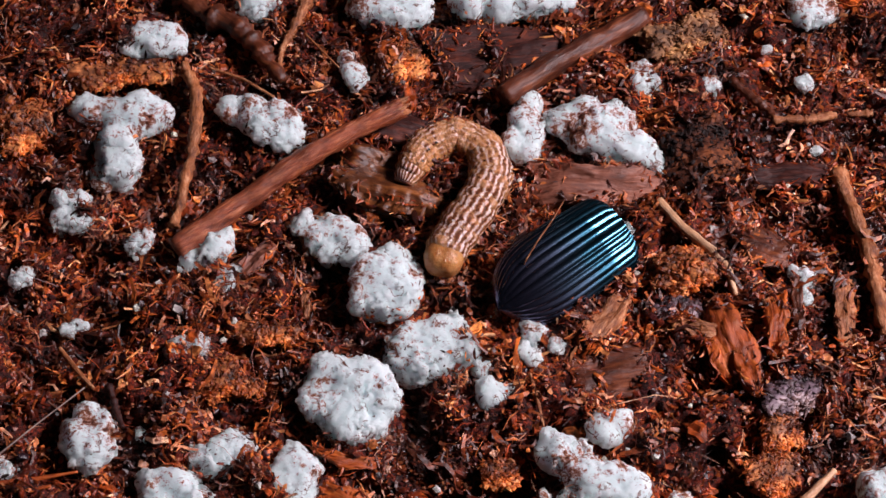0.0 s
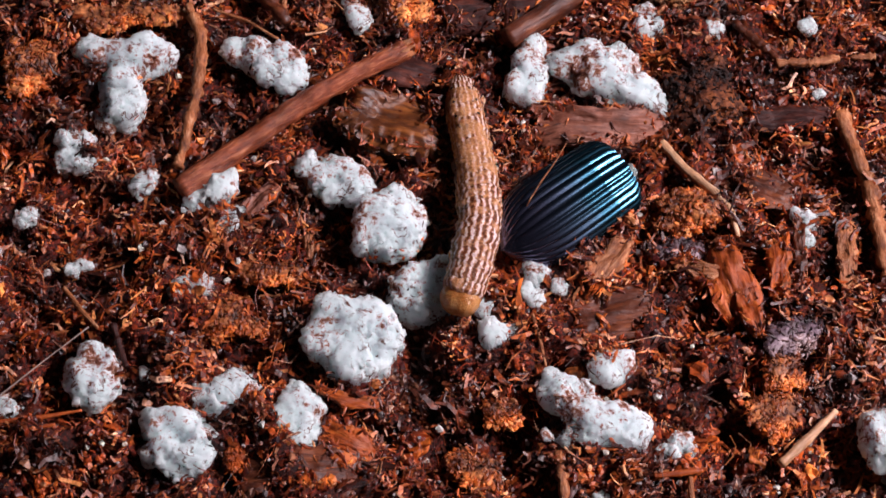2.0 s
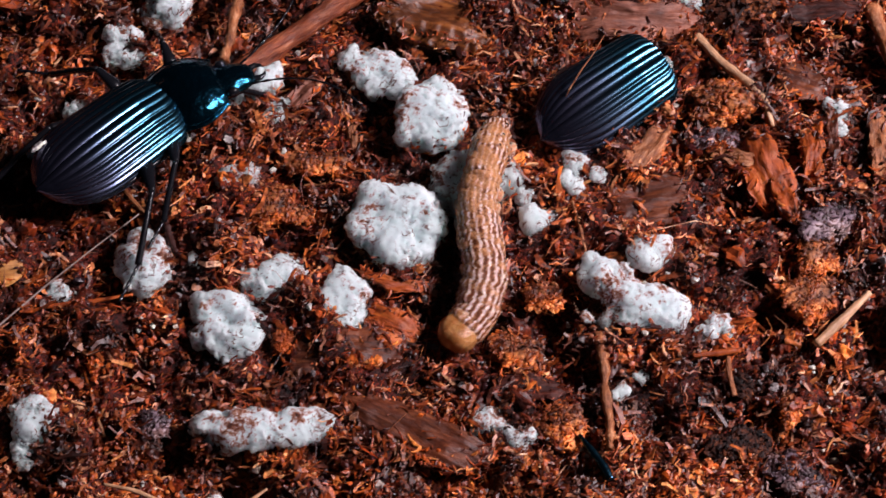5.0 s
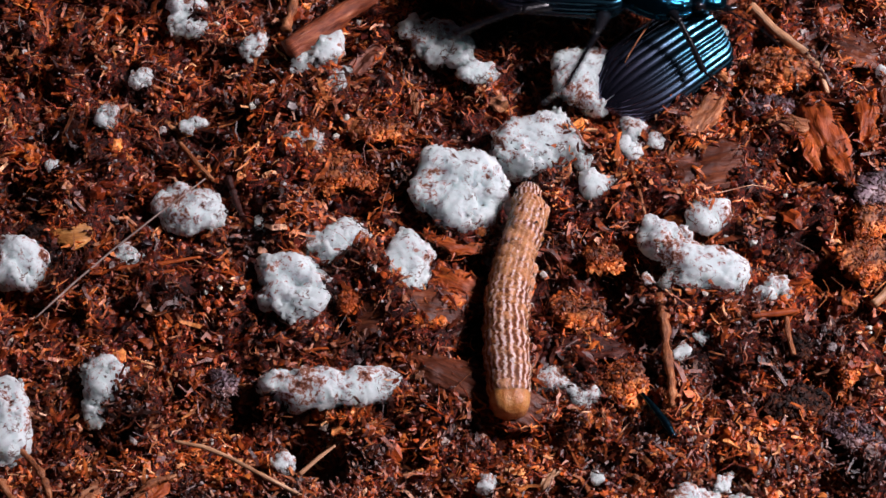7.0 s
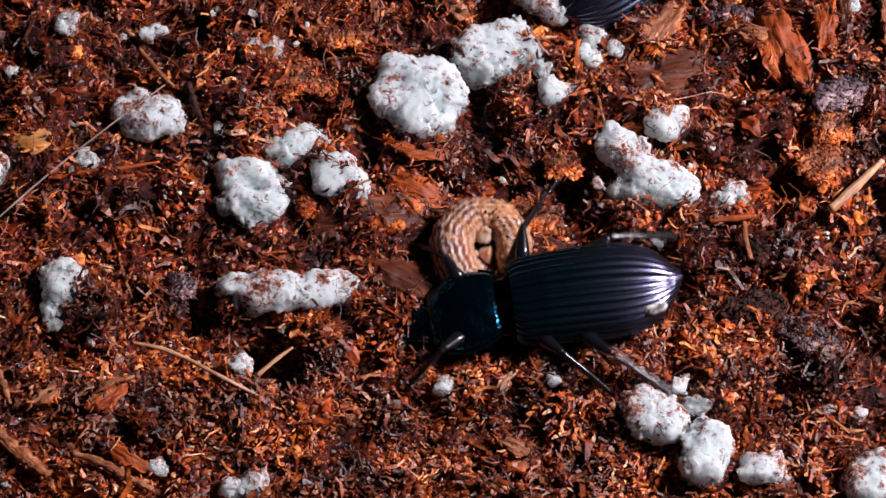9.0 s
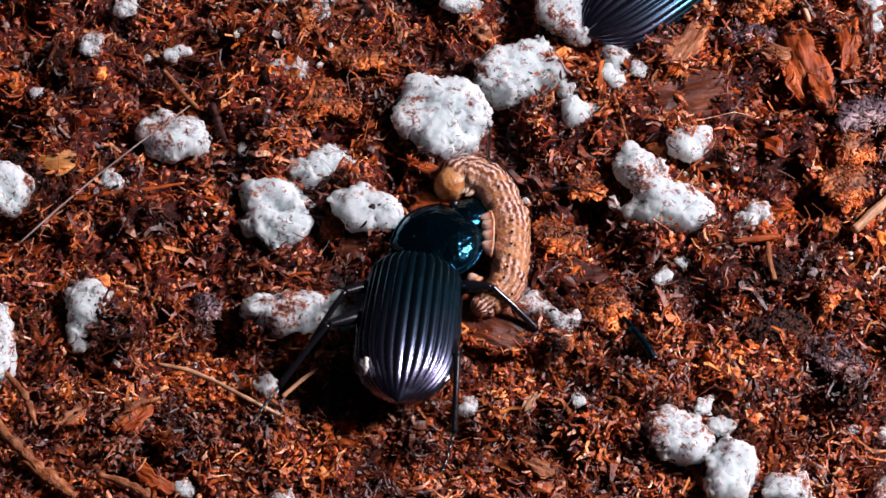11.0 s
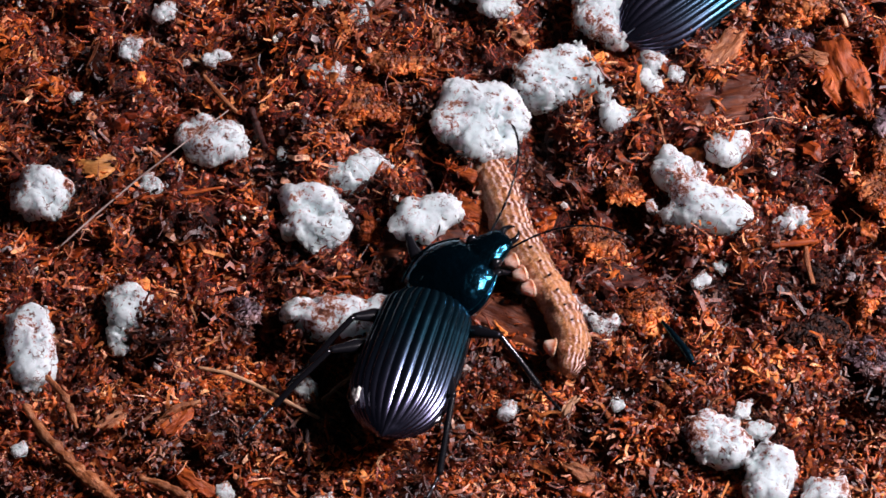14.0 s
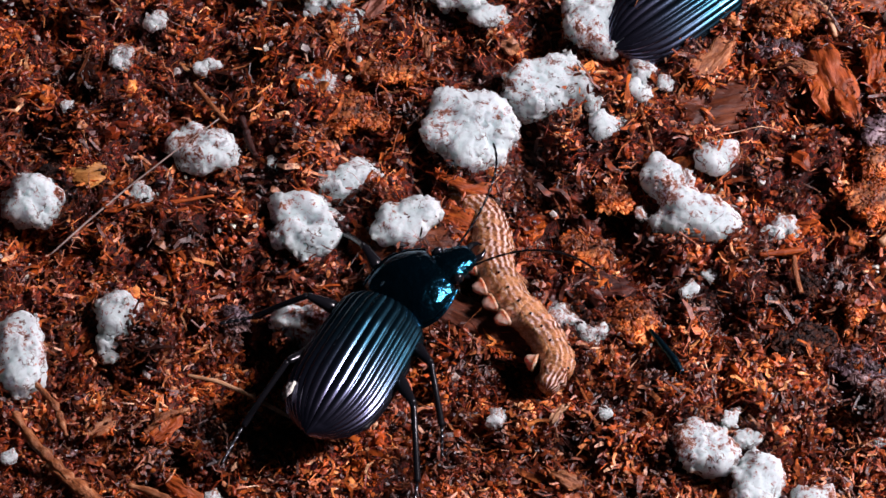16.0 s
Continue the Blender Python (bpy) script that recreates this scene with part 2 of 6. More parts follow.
FLAKE = crumb_material("bark_flake", [(0.0, (0.054, 0.008, 0.006)), (0.4, (0.26, 0.040, 0.009)), (0.75, (0.54, 0.11, 0.018)), (0.92, (0.70, 0.25, 0.069)), (1.0, (0.799, 0.438, 0.258))], 0.42, 0.5, 2.5)
HUSK = crumb_material("pale_husk", [(0.0, (0.454, 0.074, 0.024)), (0.5, (0.648, 0.207, 0.083)), (1.0, (0.799, 0.415, 0.294))], 0.4, 0.5, 2.5)
GRIT = crumb_material("perlite_grit", [(0.0, (0.45, 0.34, 0.31)), (0.6, (0.66, 0.64, 0.64)), (1.0, (0.72, 0.75, 0.76))], 0.8, 0.3)
PERLITE = perlite_material()
RED_BARK = bark_material("red_bark", (0.10, 0.02, 0.008), (0.30, 0.075, 0.03), (0.56, 0.22, 0.10), 0.4, 0.5, (0.3, 2.2, 2.2), 2.4, 1.0)
DARK_BARK = bark_material("dark_bark", (0.012, 0.004, 0.004), (0.045, 0.010, 0.007), (0.13, 0.032, 0.016), 0.6, 0.3)
BROWN_BARK = bark_material("brown_bark", (0.035, 0.009, 0.005), (0.11, 0.029, 0.012), (0.27, 0.09, 0.036), 0.42, 0.5)
AMBER_BARK = bark_material("amber_bark", (0.03, 0.009, 0.004), (0.13, 0.042, 0.013), (0.36, 0.135, 0.036), 0.34, 0.5)
ORANGE_WOOD = bark_material("orange_wood", (0.15, 0.022, 0.004), (0.42, 0.085, 0.012), (0.6, 0.18, 0.035), 0.5, 0.4)
YELLOW_FLAKE = bark_material("yellow_flake", (0.3, 0.11, 0.03), (0.58, 0.27, 0.07), (0.72, 0.42, 0.14), 0.45, 0.4)
PINK_WOOD = bark_material("pink_wood", (0.09, 0.028, 0.017), (0.25, 0.095, 0.06), (0.42, 0.21, 0.15), 0.5, 0.4)
TAN_WOOD = bark_material("tan_wood", (0.12, 0.032, 0.012), (0.38, 0.14, 0.05), (0.62, 0.36, 0.2), 0.5, 0.4, (0.6, 2.0, 2.0), 2.2, 1.0)
STRAW = bark_material("pale_straw", (0.4, 0.2, 0.1), (0.64, 0.4, 0.23), (0.78, 0.6, 0.42), 0.45, 0.4)
CLOD = crumb_material("dark_clod", [(0.0, (0.012, 0.004, 0.003)), (0.6, (0.05, 0.014, 0.008)), (1.0, (0.15, 0.045, 0.018))], 0.7, 0.3, 2.4)
ORANGE_CLOD = crumb_material("orange_clod", [(0.0, (0.17, 0.034, 0.008)), (0.45, (0.44, 0.098, 0.016)), (0.85, (0.62, 0.17, 0.036)), (1.0, (0.68, 0.30, 0.12))], 0.5, 0.45, 2.4)
TAN_CLOD = crumb_material("tan_clod", [(0.0, (0.24, 0.09, 0.03)), (0.6, (0.42, 0.19, 0.07)), (1.0, (0.58, 0.33, 0.16))], 0.6, 0.4, 2.6)
PURPLE_CLOD = crumb_material("purple_clod", [(0.0, (0.06, 0.025, 0.025)), (0.5, (0.17, 0.09, 0.10)), (1.0, (0.33, 0.24, 0.30))], 0.5, 0.5, 2.0)
SHELL = chitin_material("blue_black_elytra", (0.125, 0.125, 0.20), 0.235, 0.98, 0.0, (0.025, 0.085, 0.125))
ARMOUR = chitin_material("blue_black_pronotum", (0.03, 0.05, 0.10), 0.15, 0.98, 0.0, (0.012, 0.075, 0.12))
BLACK = chitin_material("black_chitin", (0.006, 0.006, 0.008), 0.2, 0.0)
SKIN, AMBER_SKIN = caterpillar_material("caterpillar_skin", 0.51), caterpillar_material("amber_caterpillar_skin", 0.38)
HEAD_SKIN = flesh_material("amber_head", (0.40, 0.15, 0.04), (0.56, 0.27, 0.10))
PALE_SKIN = flesh_material("pale_flesh", (0.50, 0.22, 0.10), (0.68, 0.46, 0.36))
HAIR = bark_material("grey_hair", (0.2, 0.16, 0.14), (0.3, 0.25, 0.23), (0.4, 0.35, 0.32), 0.4, 0.5)

# ---- mesh helpers: all lengths in millimetres ----
RNG = np.random.default_rng(7)


def lattice(seed):
    return np.random.default_rng(seed).random((32, 32, 32)) * 2 - 1


LATTICES = [lattice(k) for k in range(4)]


TURNED = [np.array(Euler((0.7 + k, 0.4 + 0.8 * k, 1.1 - 0.5 * k)).to_matrix()) for k in range(4)]


def wave(p, scale, which=0):
    """Smooth value noise, -1 to 1, at points p (N x 3), lumps of the size scale."""
    q = p @ TURNED[which % 4] / scale + 100.0
    i = np.floor(q).astype(int)
    f = q - i
    f = f * f * (3 - 2 * f)
    g = LATTICES[which % 4]
    out = np.zeros(len(p))
    for dx in (0, 1):
        for dy in (0, 1):
            for dz in (0, 1):
                w = (f[:, 0] if dx else 1 - f[:, 0]) * (f[:, 1] if dy else 1 - f[:, 1]) * (f[:, 2] if dz else 1 - f[:, 2])
                out += w * g[(i[:, 0] + dx) % 32, (i[:, 1] + dy) % 32, (i[:, 2] + dz) % 32]
    return out


def mesh_of(name, verts, faces, material, smooth=True):
    """A mesh from arrays; faces: one array of triangles or quads, or a list of tuples."""
    me = bpy.data.meshes.new(name)
    verts = np.asarray(verts, dtype=np.float64) * MM
    if isinstance(faces, np.ndarray):
        k = faces.shape[1]
        me.vertices.add(len(verts))
        me.vertices.foreach_set("co", verts.astype(np.float32).ravel())
        me.loops.add(faces.size)
        me.loops.foreach_set("vertex_index", faces.astype(np.int32).ravel())
        me.polygons.add(len(faces))
        me.polygons.foreach_set("loop_start", np.arange(0, faces.size, k, dtype=np.int32))
        me.update(calc_edges=True)
        me.validate()
    else:
        me.from_pydata([tuple(v) for v in verts], [], faces)
    me.polygons.foreach_set("use_smooth", [smooth] * len(me.polygons))
    me.materials.append(material)
    me.update()
    return me


def part(name, me, parent, m=None, label=""):
    ob = new(name, me)
    ob.parent = parent
    if m is not None:
        ob.matrix_basis = m
    if label:
        tagged(ob, label)
    return ob


def sphere(level):
    bm = bmesh.new()
    bmesh.ops.create_icosphere(bm, subdivisions=level, radius=1.0)
    v = np.array([p.co[:] for p in bm.verts])
    f = np.array([[w.index for w in q.verts] for q in bm.faces])
    bm.free()
    return v / np.linalg.norm(v, axis=1)[:, None], f


SPHERES = {k: sphere(k) for k in (1, 2, 3, 4, 5)}


# hollows in the soil: x, y, radius, depth
PITS = ((-1.12, -5.97, 0.9, 2.2), (-0.51, -7.67, 0.77, 1.8), (-1.43, -4.6, 0.72, 1.8), (14.75, -10.27, 0.54, 2.0), (14.91, -11.96, 0.54, 2.2), (15.22, -8.74, 0.48, 1.6), (14.36, -7.92, 0.62, 2.2), (14.6, -10.64, 0.68, 2.4), (15.0, -12.6, 0.55, 2.0), (3.63, -9.92, 1.1, 2.0), (-12.59, -21.5, 1.0, 2.4), (-11.25, -22.32, 0.88, 2.0), (-13.93, -21.01, 0.71, 1.6), (-22.75, 13.14, 0.9, 1.6), (-5.79, 6.94, 1.24, 1.6), (-2.67, 5.84, 0.93, 1.4), (-15.63, -6.72, 0.78, 1.4), (-15.83, 8.42, 0.81, 1.6), (-10.01, -6.06, 1.01, 1.6), (19.17, -6.08, 0.78, 1.4), (3.23, -11.19, 1.1, 1.8), (-7.37, -7.73, 0.8, 1.4), (-12.69, -20.02, 1.19, 1.6), (5.24, -18.7, 0.66, 1.4), (9.2, -17.34, 0.9, 1.2), (-7.6, -21.39, 0.88, 1.4), (-16.56, -19.37, 0.89, 1.3), (0.22, -11.72, 0.91, 1.4))


def ground_height(x, y):
    p = np.stack([np.asarray(x, float), np.asarray(y, float), np.zeros(np.shape(x))], 1)
    far = np.clip((np.hypot(p[:, 0] + 4, p[:, 1] + 5) - 45) / 60, 0, 1)
    h = 0.6 * wave(p, 7.0, 0) + 1.05 * wave(p, 2.4, 1) + 0.72 * wave(p, 1.1, 2) + 0.2 * wave(p, 0.5, 3)
    h += 0.55 * (0.3 - np.abs(wave(p, 1.5, 3))) + 0.3 * (0.3 - np.abs(wave(p, 0.7, 0))) + 0.1 * wave(p, 0.3, 1)
    for px, py, r, deep in PITS:
        h = h - deep * np.exp(-((p[:, 0] - px) ** 2 + (p[:, 1] - py) ** 2) / (r * r))
    return h * (1 - far) - 0.35


def low(x, y):
    return float(ground_height(np.array([x]), np.array([y]))[0])


def tube(points, radii, sides=10, rough=0.0, seed=0, flat=1.0):
    """A tube along a smooth line through points, radius by radius, with closed ends."""
    pts = np.asarray(points, float)
    t = np.linspace(0, len(pts) - 1, max(12, (len(pts) - 1) * 12))
    line = np.stack([np.interp(t, range(len(pts)), pts[:, k]) for k in range(3)], 1)
    for _ in range(4):
        line[1:-1] = (line[:-2] + 2 * line[1:-1] + line[2:]) / 4
    if rough > 0.2:
        line += np.stack([wave(line + seed * 3 + k, 1.6, k) for k in range(3)], 1) * 0.4 * np.mean(radii)
    rad = np.interp(t, np.linspace(0, len(pts) - 1, len(radii)), radii)
    if rough:
        rad = rad * (1 + (0.8 * rough if rough > 0.2 else 0.02) * np.random.default_rng(seed).normal(size=len(rad)))
    if rough > 0.2:
        run = np.concatenate([[0.0], np.cumsum(np.linalg.norm(np.diff(line, axis=0), axis=1))])
        rad = rad * (0.94 + (0.16 if run[-1] > 4.0 else 0.0) * np.exp(-(((run + seed) % 1.3 - 0.65) / 0.16) ** 2))
    way = np.gradient(line, axis=0)
    way /= np.linalg.norm(way, axis=1)[:, None] + 1e-9
    side = np.cross(way, [0.0, 0.0, 1.0])
    side /= np.linalg.norm(side, axis=1)[:, None] + 1e-9
    up = np.cross(side, way)
    a = np.linspace(0, 2 * np.pi, sides, endpoint=False)
    v = line[:, None, :] + rad[:, None, None] * (np.cos(a)[None, :, None] * side[:, None, :] + flat * np.sin(a)[None, :, None] * up[:, None, :])
    n = len(line)
    flatv = v.reshape(-1, 3)
    if rough:
        centre = np.repeat(line, sides, axis=0)
        k = 1 + rough * (0.9 * wave(flatv + seed, 1.1, seed) + 0.7 * wave(flatv + seed, 0.4, seed + 1))
        flatv = centre + (flatv - centre) * k[:, None]
    faces = [(i * sides + j, i * sides + (j + 1) % sides, (i + 1) * sides + (j + 1) % sides, (i + 1) * sides + j) for i in range(n - 1) for j in range(sides)]
    faces += [tuple(range(sides))[::-1], tuple((n - 1) * sides + j for j in range(sides))]
    return flatv, faces


def loft(stations, sides=20, power=1.0):
    """A closed body along x: stations of (x, half width, middle z, height above, height below)."""
    a = np.linspace(0, 2 * np.pi, sides, endpoint=False)
    s, c = np.sin(a), np.cos(a)
    c = np.sign(c) * np.abs(c) ** power
    v = []
    for x, w, z, hu, hd in stations:
        v += [(x, w * c[j], z + (hu if s[j] > 0 else hd) * s[j]) for j in range(sides)]
    n = len(stations)
    f = [(i * sides + j, (i + 1) * sides + j, (i + 1) * sides + (j + 1) % sides, i * sides + (j + 1) % sides) for i in range(n - 1) for j in range(sides)]
    f += [tuple(range(sides)), tuple((n - 1) * sides + j for j in range(sides))[::-1]]
    return np.array(v), f


# ---- the ground: one sheet, fine where the camera looks ----


def axis_lines(lo, hi, step, far):
    inner = np.arange(lo, hi, step)
    grow, out = step, []
    while sum(out) < far:
        grow *= 1.35
        out.append(grow)
    reach = np.cumsum(out)
    return np.concatenate([lo - reach[::-1], inner, inner[-1] + reach])


def ground():
    xs, ys = axis_lines(-37, 32, 0.15, 900), axis_lines(-36, 28, 0.15, 900)
    gx, gy = np.meshgrid(xs, ys)
    v = np.stack([gx.ravel(), gy.ravel(), ground_height(gx.ravel(), gy.ravel())], 1)
    n, m = len(xs), len(ys)
    i, j = np.meshgrid(np.arange(n - 1), np.arange(m - 1))
    k = (j * n + i).ravel()
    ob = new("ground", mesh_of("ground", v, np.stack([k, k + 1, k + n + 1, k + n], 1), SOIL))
    tagged(ob, "dark red-brown peat and coir potting soil, uneven and crumbly", "soil", kind="structure")


ground()


def turns(n, tilt, rng, heading=None):
    """n random turning matrices: any heading unless given, tilted up to tilt degrees."""
    a, t, r = rng.random(n) * 2 * np.pi if heading is None else heading, radians(tilt) * (rng.random(n) * 2 - 1), rng.random(n) * 2 * np.pi
    ca, sa, ct, st, cr, sr = np.cos(a), np.sin(a), np.cos(t), np.sin(t), np.cos(r), np.sin(r)
    z, o = np.zeros(n), np.ones(n)
    rz = np.stack([ca, -sa, z, sa, ca, z, z, z, o], 1).reshape(n, 3, 3)
    ry = np.stack([ct, z, st, z, o, z, -st, z, ct], 1).reshape(n, 3, 3)
    rx = np.stack([o, z, z, z, cr, -sr, z, sr, cr], 1).reshape(n, 3, 3)
    return rz, ry, rx


AREA = (-35.0, 30.0, -34.0, 26.0)


def scatter_spots(n, rng, area=AREA):
    x, y = area[0] + rng.random(n) * (area[1] - area[0]), area[2] + rng.random(n) ** (1.0 if area is AREA else 1.3) * (area[3] - area[2])
    return x, y


def fibres(name, n, length, thick, lift, curl, tilt, material, label, seed, flat=1.0, tuft=0, area=AREA):
    """Loose curved fibres, three-sided, all in one mesh; tuft: how many lie together, all much the same way."""
    rng = np.random.default_rng(seed)
    spans, sides = 3, 3
    x, y = scatter_spots(n, rng, area)
    heading = None
    if tuft:
        cx, cy = scatter_spots(n // tuft, rng, area)
        spread, lie = 0.2 + 0.45 * rng.random(n // tuft), rng.random(n // tuft) * 2 * np.pi
        own = rng.integers(n // tuft, size=n)
        x, y = cx[own] + spread[own] * rng.normal(size=n), cy[own] + spread[own] * rng.normal(size=n)
        lie = 2.6 * wave(np.stack([cx, cy, 0 * cx], 1), 3.2, 1) * np.pi + 0.35 * lie
        heading = lie[own] + 0.32 * rng.normal(size=n)
    rz, ry, rx = turns(n, tilt, rng, heading)
    big = rng.random(n) ** 2.2
    ln, th = length[0] + (length[1] - length[0]) * big, thick[0] + (thick[1] - thick[0]) * rng.random(n) ** 1.7
    s = np.linspace(-0.5, 0.5, spans + 1)
    bend = (rng.random(n) * 2 - 1) * curl
    bend2 = (rng.random(n) * 2 - 1) * curl * 0.6
    mid = np.stack([s[None, :] * ln[:, None], bend[:, None] * ln[:, None] * (s ** 2)[None, :] + bend2[:, None] * ln[:, None] * (4 * s ** 3)[None, :],
                    (rng.random((n, spans + 1)) - 0.5) * 0.22 * ln[:, None]], 2)
    mid[:, :, 1] += (rng.random((n, spans + 1)) - 0.5) * 0.2 * ln[:, None]
    a = np.linspace(0, 2 * np.pi, sides, endpoint=False)
    prof = (1 - (0.75 if flat == 1.0 else 0.3) * (2 * np.abs(s)) ** 2.5)
    ring = np.stack([np.zeros(sides), np.cos(a), flat * np.sin(a)], 1)
    v = mid[:, :, None, :] + th[:, None, None, None] * prof[None, :, None, None] * ring[None, None, :, :] * (0.4 + 1.1 * rng.random((n, spans + 1, sides, 1)))
    v = np.einsum("nij,nabj->nabi", rz @ ry @ rx, v) if flat == 1.0 else np.einsum("nij,nabj->nabi", rz @ ry, v)
    z = ground_height(x, y) + lift[0] + (lift[1] - lift[0]) * rng.random(n)
    v += np.stack([x, y, z], 1)[:, None, None, :]
    base = np.arange(n) * (spans + 1) * sides
    quads = np.array([(i * sides + j, i * sides + (j + 1) % sides, (i + 1) * sides + (j + 1) % sides, (i + 1) * sides + j) for i in range(spans) for j in range(sides)])
    f = (base[:, None, None] + quads[None]).reshape(-1, 4)
    ob = new(name, mesh_of(name, v.reshape(-1, 3), f, material, smooth=False))
    return tagged(ob, label, "soil", kind="stuff")


def crumbs(name, n, size, lift, material, label, seed, squash=0.7, stretch=1.6, level=1, area=AREA):
    """Loose lumps, all in one mesh."""
    rng = np.random.default_rng(seed)
    sv, sf = SPHERES[level]
    x, y = scatter_spots(n, rng, area)
    r = size[0] + (size[1] - size[0]) * rng.random(n) ** 2.5
    shape = np.stack([0.8 + (stretch - 0.8) * rng.random(n), 0.6 + 0.5 * rng.random(n), squash * (0.6 + 0.7 * rng.random(n))], 1)
    v = sv[None] * (0.55 + 0.75 * rng.random((n, len(sv), 1))) * shape[:, None, :] * r[:, None, None]
    rz, ry, rx = turns(n, 40, rng)
    v = np.einsum("nij,naj->nai", rz @ ry, v)
    z = ground_height(x, y) + lift[0] + (lift[1] - lift[0]) * rng.random(n)
    v += np.stack([x, y, z], 1)[:, None, :]
    f = (np.arange(n)[:, None, None] * len(sv) + sf[None]).reshape(-1, 3)
    ob = new(name, mesh_of(name, v.reshape(-1, 3), f, material, smooth=False))
    return tagged(ob, label, "soil", kind="stuff")


crumbs("soil_crumbs", 46000, (0.05, 0.25), (-0.15, 0.36), CRUMB, "dark brown crumbs of damp peat", 11, 0.7, 1.7)
crumbs("soil_clumps", 1700, (0.2, 0.62), (-0.35, 0.1), FLAKE, "rust-brown clumps of coir and peat", 12, 0.7, 1.6, 2)
fibres("coir_fibres", 7500, (0.3, 2.2), (0.015, 0.05), (-0.05, 0.5), 0.9, 40, FIBRE, "short rust-coloured coir fibres lying loose", 13, 1.0, 5)
fibres("coir_tufts", 28000, (0.3, 1.9), (0.04, 0.17), (-0.25, 0.42), 0.9, 36, TUFT, "torn tufts of orange-brown coir and pith", 19, 0.5, 9)
fibres("bark_shreds", 13000, (0.15, 0.8), (0.045, 0.16), (-0.12, 0.40), 1.2, 55, FLAKE, "orange-brown shreds of bark and coir", 14, 0.8)
fibres("fine_hairs", 900, (1.0, 4.0), (0.012, 0.03), (0.1, 0.6), 1.0, 18, FIBRE, "fine curly plant hairs in the soil", 15)
fibres("wood_splinters", 1000, (0.6, 2.6), (0.08, 0.24), (0.0, 0.5), 0.6, 24, TUFT, "curved orange splinters of wood and husk", 17, 0.35, 3)
fibres("husk_curls", 2800, (0.25, 1.2), (0.05, 0.15), (0.1, 0.5), 1.2, 35, HUSK, "pale tan curls of husk and wood", 18, 0.5)
# extra loose orange bits, added to make the near strip of soil brighter
NEAR_STRIP = (-30.0, 16.0, -33.0, -17.0)
crumbs("near_crumbs", 7000, (0.06, 0.24), (0.1, 0.45), FLAKE, "rust-orange crumbs of coir", 20, 0.7, 1.8, 1, NEAR_STRIP)
fibres("near_shreds", 6500, (0.2, 1.2), (0.05, 0.16), (0.05, 0.5), 1.0, 35, TUFT, "orange shreds of coir and bark", 21, 0.5, 6, NEAR_STRIP)
crumbs("perlite_grit", 1300, (0.05, 0.3), (0.1, 0.4), GRIT, "tiny white grains of crushed perlite", 16, 0.9, 1.2)

# ---- white perlite granules ----


def skin(field, low_corner, step):
    """Faces round the inside (above nought) of a field sampled on a grid."""
    inside = field > 0
    n = np.array(field.shape)
    total, count = np.zeros((*(n - 1), 3)), np.zeros(n - 1)
    for ax in range(3):
        others = [k for k in range(3) if k != ax]
        for p in (0, 1):
            for q in (0, 1):
                off = [0, 0, 0]
                off[others[0]], off[others[1]] = p, q
                near = tuple(slice(off[k], off[k] + n[k] - 1) for k in range(3))
                away = tuple(slice(off[k] + (k == ax), off[k] + (k == ax) + n[k] - 1) for k in range(3))
                a, b = field[near], field[away]
                cross = inside[near] != inside[away]
                t = np.where(cross, a / np.where(cross, a - b, 1.0), 0.0)
                place = np.array(off, float)[None, None, None, :] * np.ones((*(n - 1), 1))
                place[..., ax] += t
                total += place * cross[..., None]
                count += cross
    live = count > 0
    index = np.full(n - 1, -1)
    index[live] = np.arange(live.sum())
    v = (np.argwhere(live) + total[live] / count[live][:, None]) * step + low_corner
    quads = []
    for ax in range(3):
        u, w = (ax + 1) % 3, (ax + 2) % 3
        near = [slice(1, -1)] * 3
        near[ax] = slice(0, -1)
        away = list(near)
        away[ax] = slice(1, None)
        a, b = inside[tuple(near)], inside[tuple(away)]
        for change, back in ((a & ~b, False), (~a & b, True)):
            e = np.argwhere(change) + 1
            e[:, ax] -= 1
            ring = []
            for du, dw in ((-1, -1), (0, -1), (0, 0), (-1, 0)):
                c = e.copy()
                c[:, u] += du
                c[:, w] += dw
                ring.append(index[c[:, 0], c[:, 1], c[:, 2]])
            quads.append(np.stack(ring[::-1] if back else ring, 1))
    return v, np.concatenate(quads)


def shreds(spots, out, rng, length, thick):
    """Short torn three-sided strips that lie on a surface at spots, whose outward ways are out."""
    n = len(spots)
    way = np.cross(out, rng.normal(size=(n, 3)))
    way /= np.linalg.norm(way, axis=1)[:, None] + 1e-9
    way += out * (rng.random((n, 1)) - 0.35) * 0.9
    across = np.cross(out, way)
    ln, th = length[0] + (length[1] - length[0]) * rng.random(n) ** 2, thick[0] + (thick[1] - thick[0]) * rng.random(n)
    s = np.array([-1.0, -0.35, 0.35, 1.0])
    curl = (rng.random(n) - 0.5) * 0.9
    mid = spots[:, None, :] + 0.5 * th[:, None, None] * out[:, None, :] + (s[None, :, None] * ln[:, None, None]) * way[:, None, :] + (curl[:, None] * ln[:, None] * (s ** 2)[None, :])[:, :, None] * across[:, None, :]
    fat = np.array([0.4, 1.0, 0.9, 0.35])[None, :] * th[:, None] * (0.6 + 0.8 * rng.random((n, 4)))
    v = np.stack([mid + fat[:, :, None] * across[:, None, :], mid - fat[:, :, None] * across[:, None, :], mid + 0.7 * fat[:, :, None] * out[:, None, :]], 2)
    quads = np.array([(i * 3 + j, i * 3 + (j + 1) % 3, (i + 1) * 3 + (j + 1) % 3, (i + 1) * 3 + j) for i in range(3) for j in range(3)])
    return v.reshape(-1, 3), (np.arange(n)[:, None, None] * 12 + quads[None]).reshape(-1, 4)


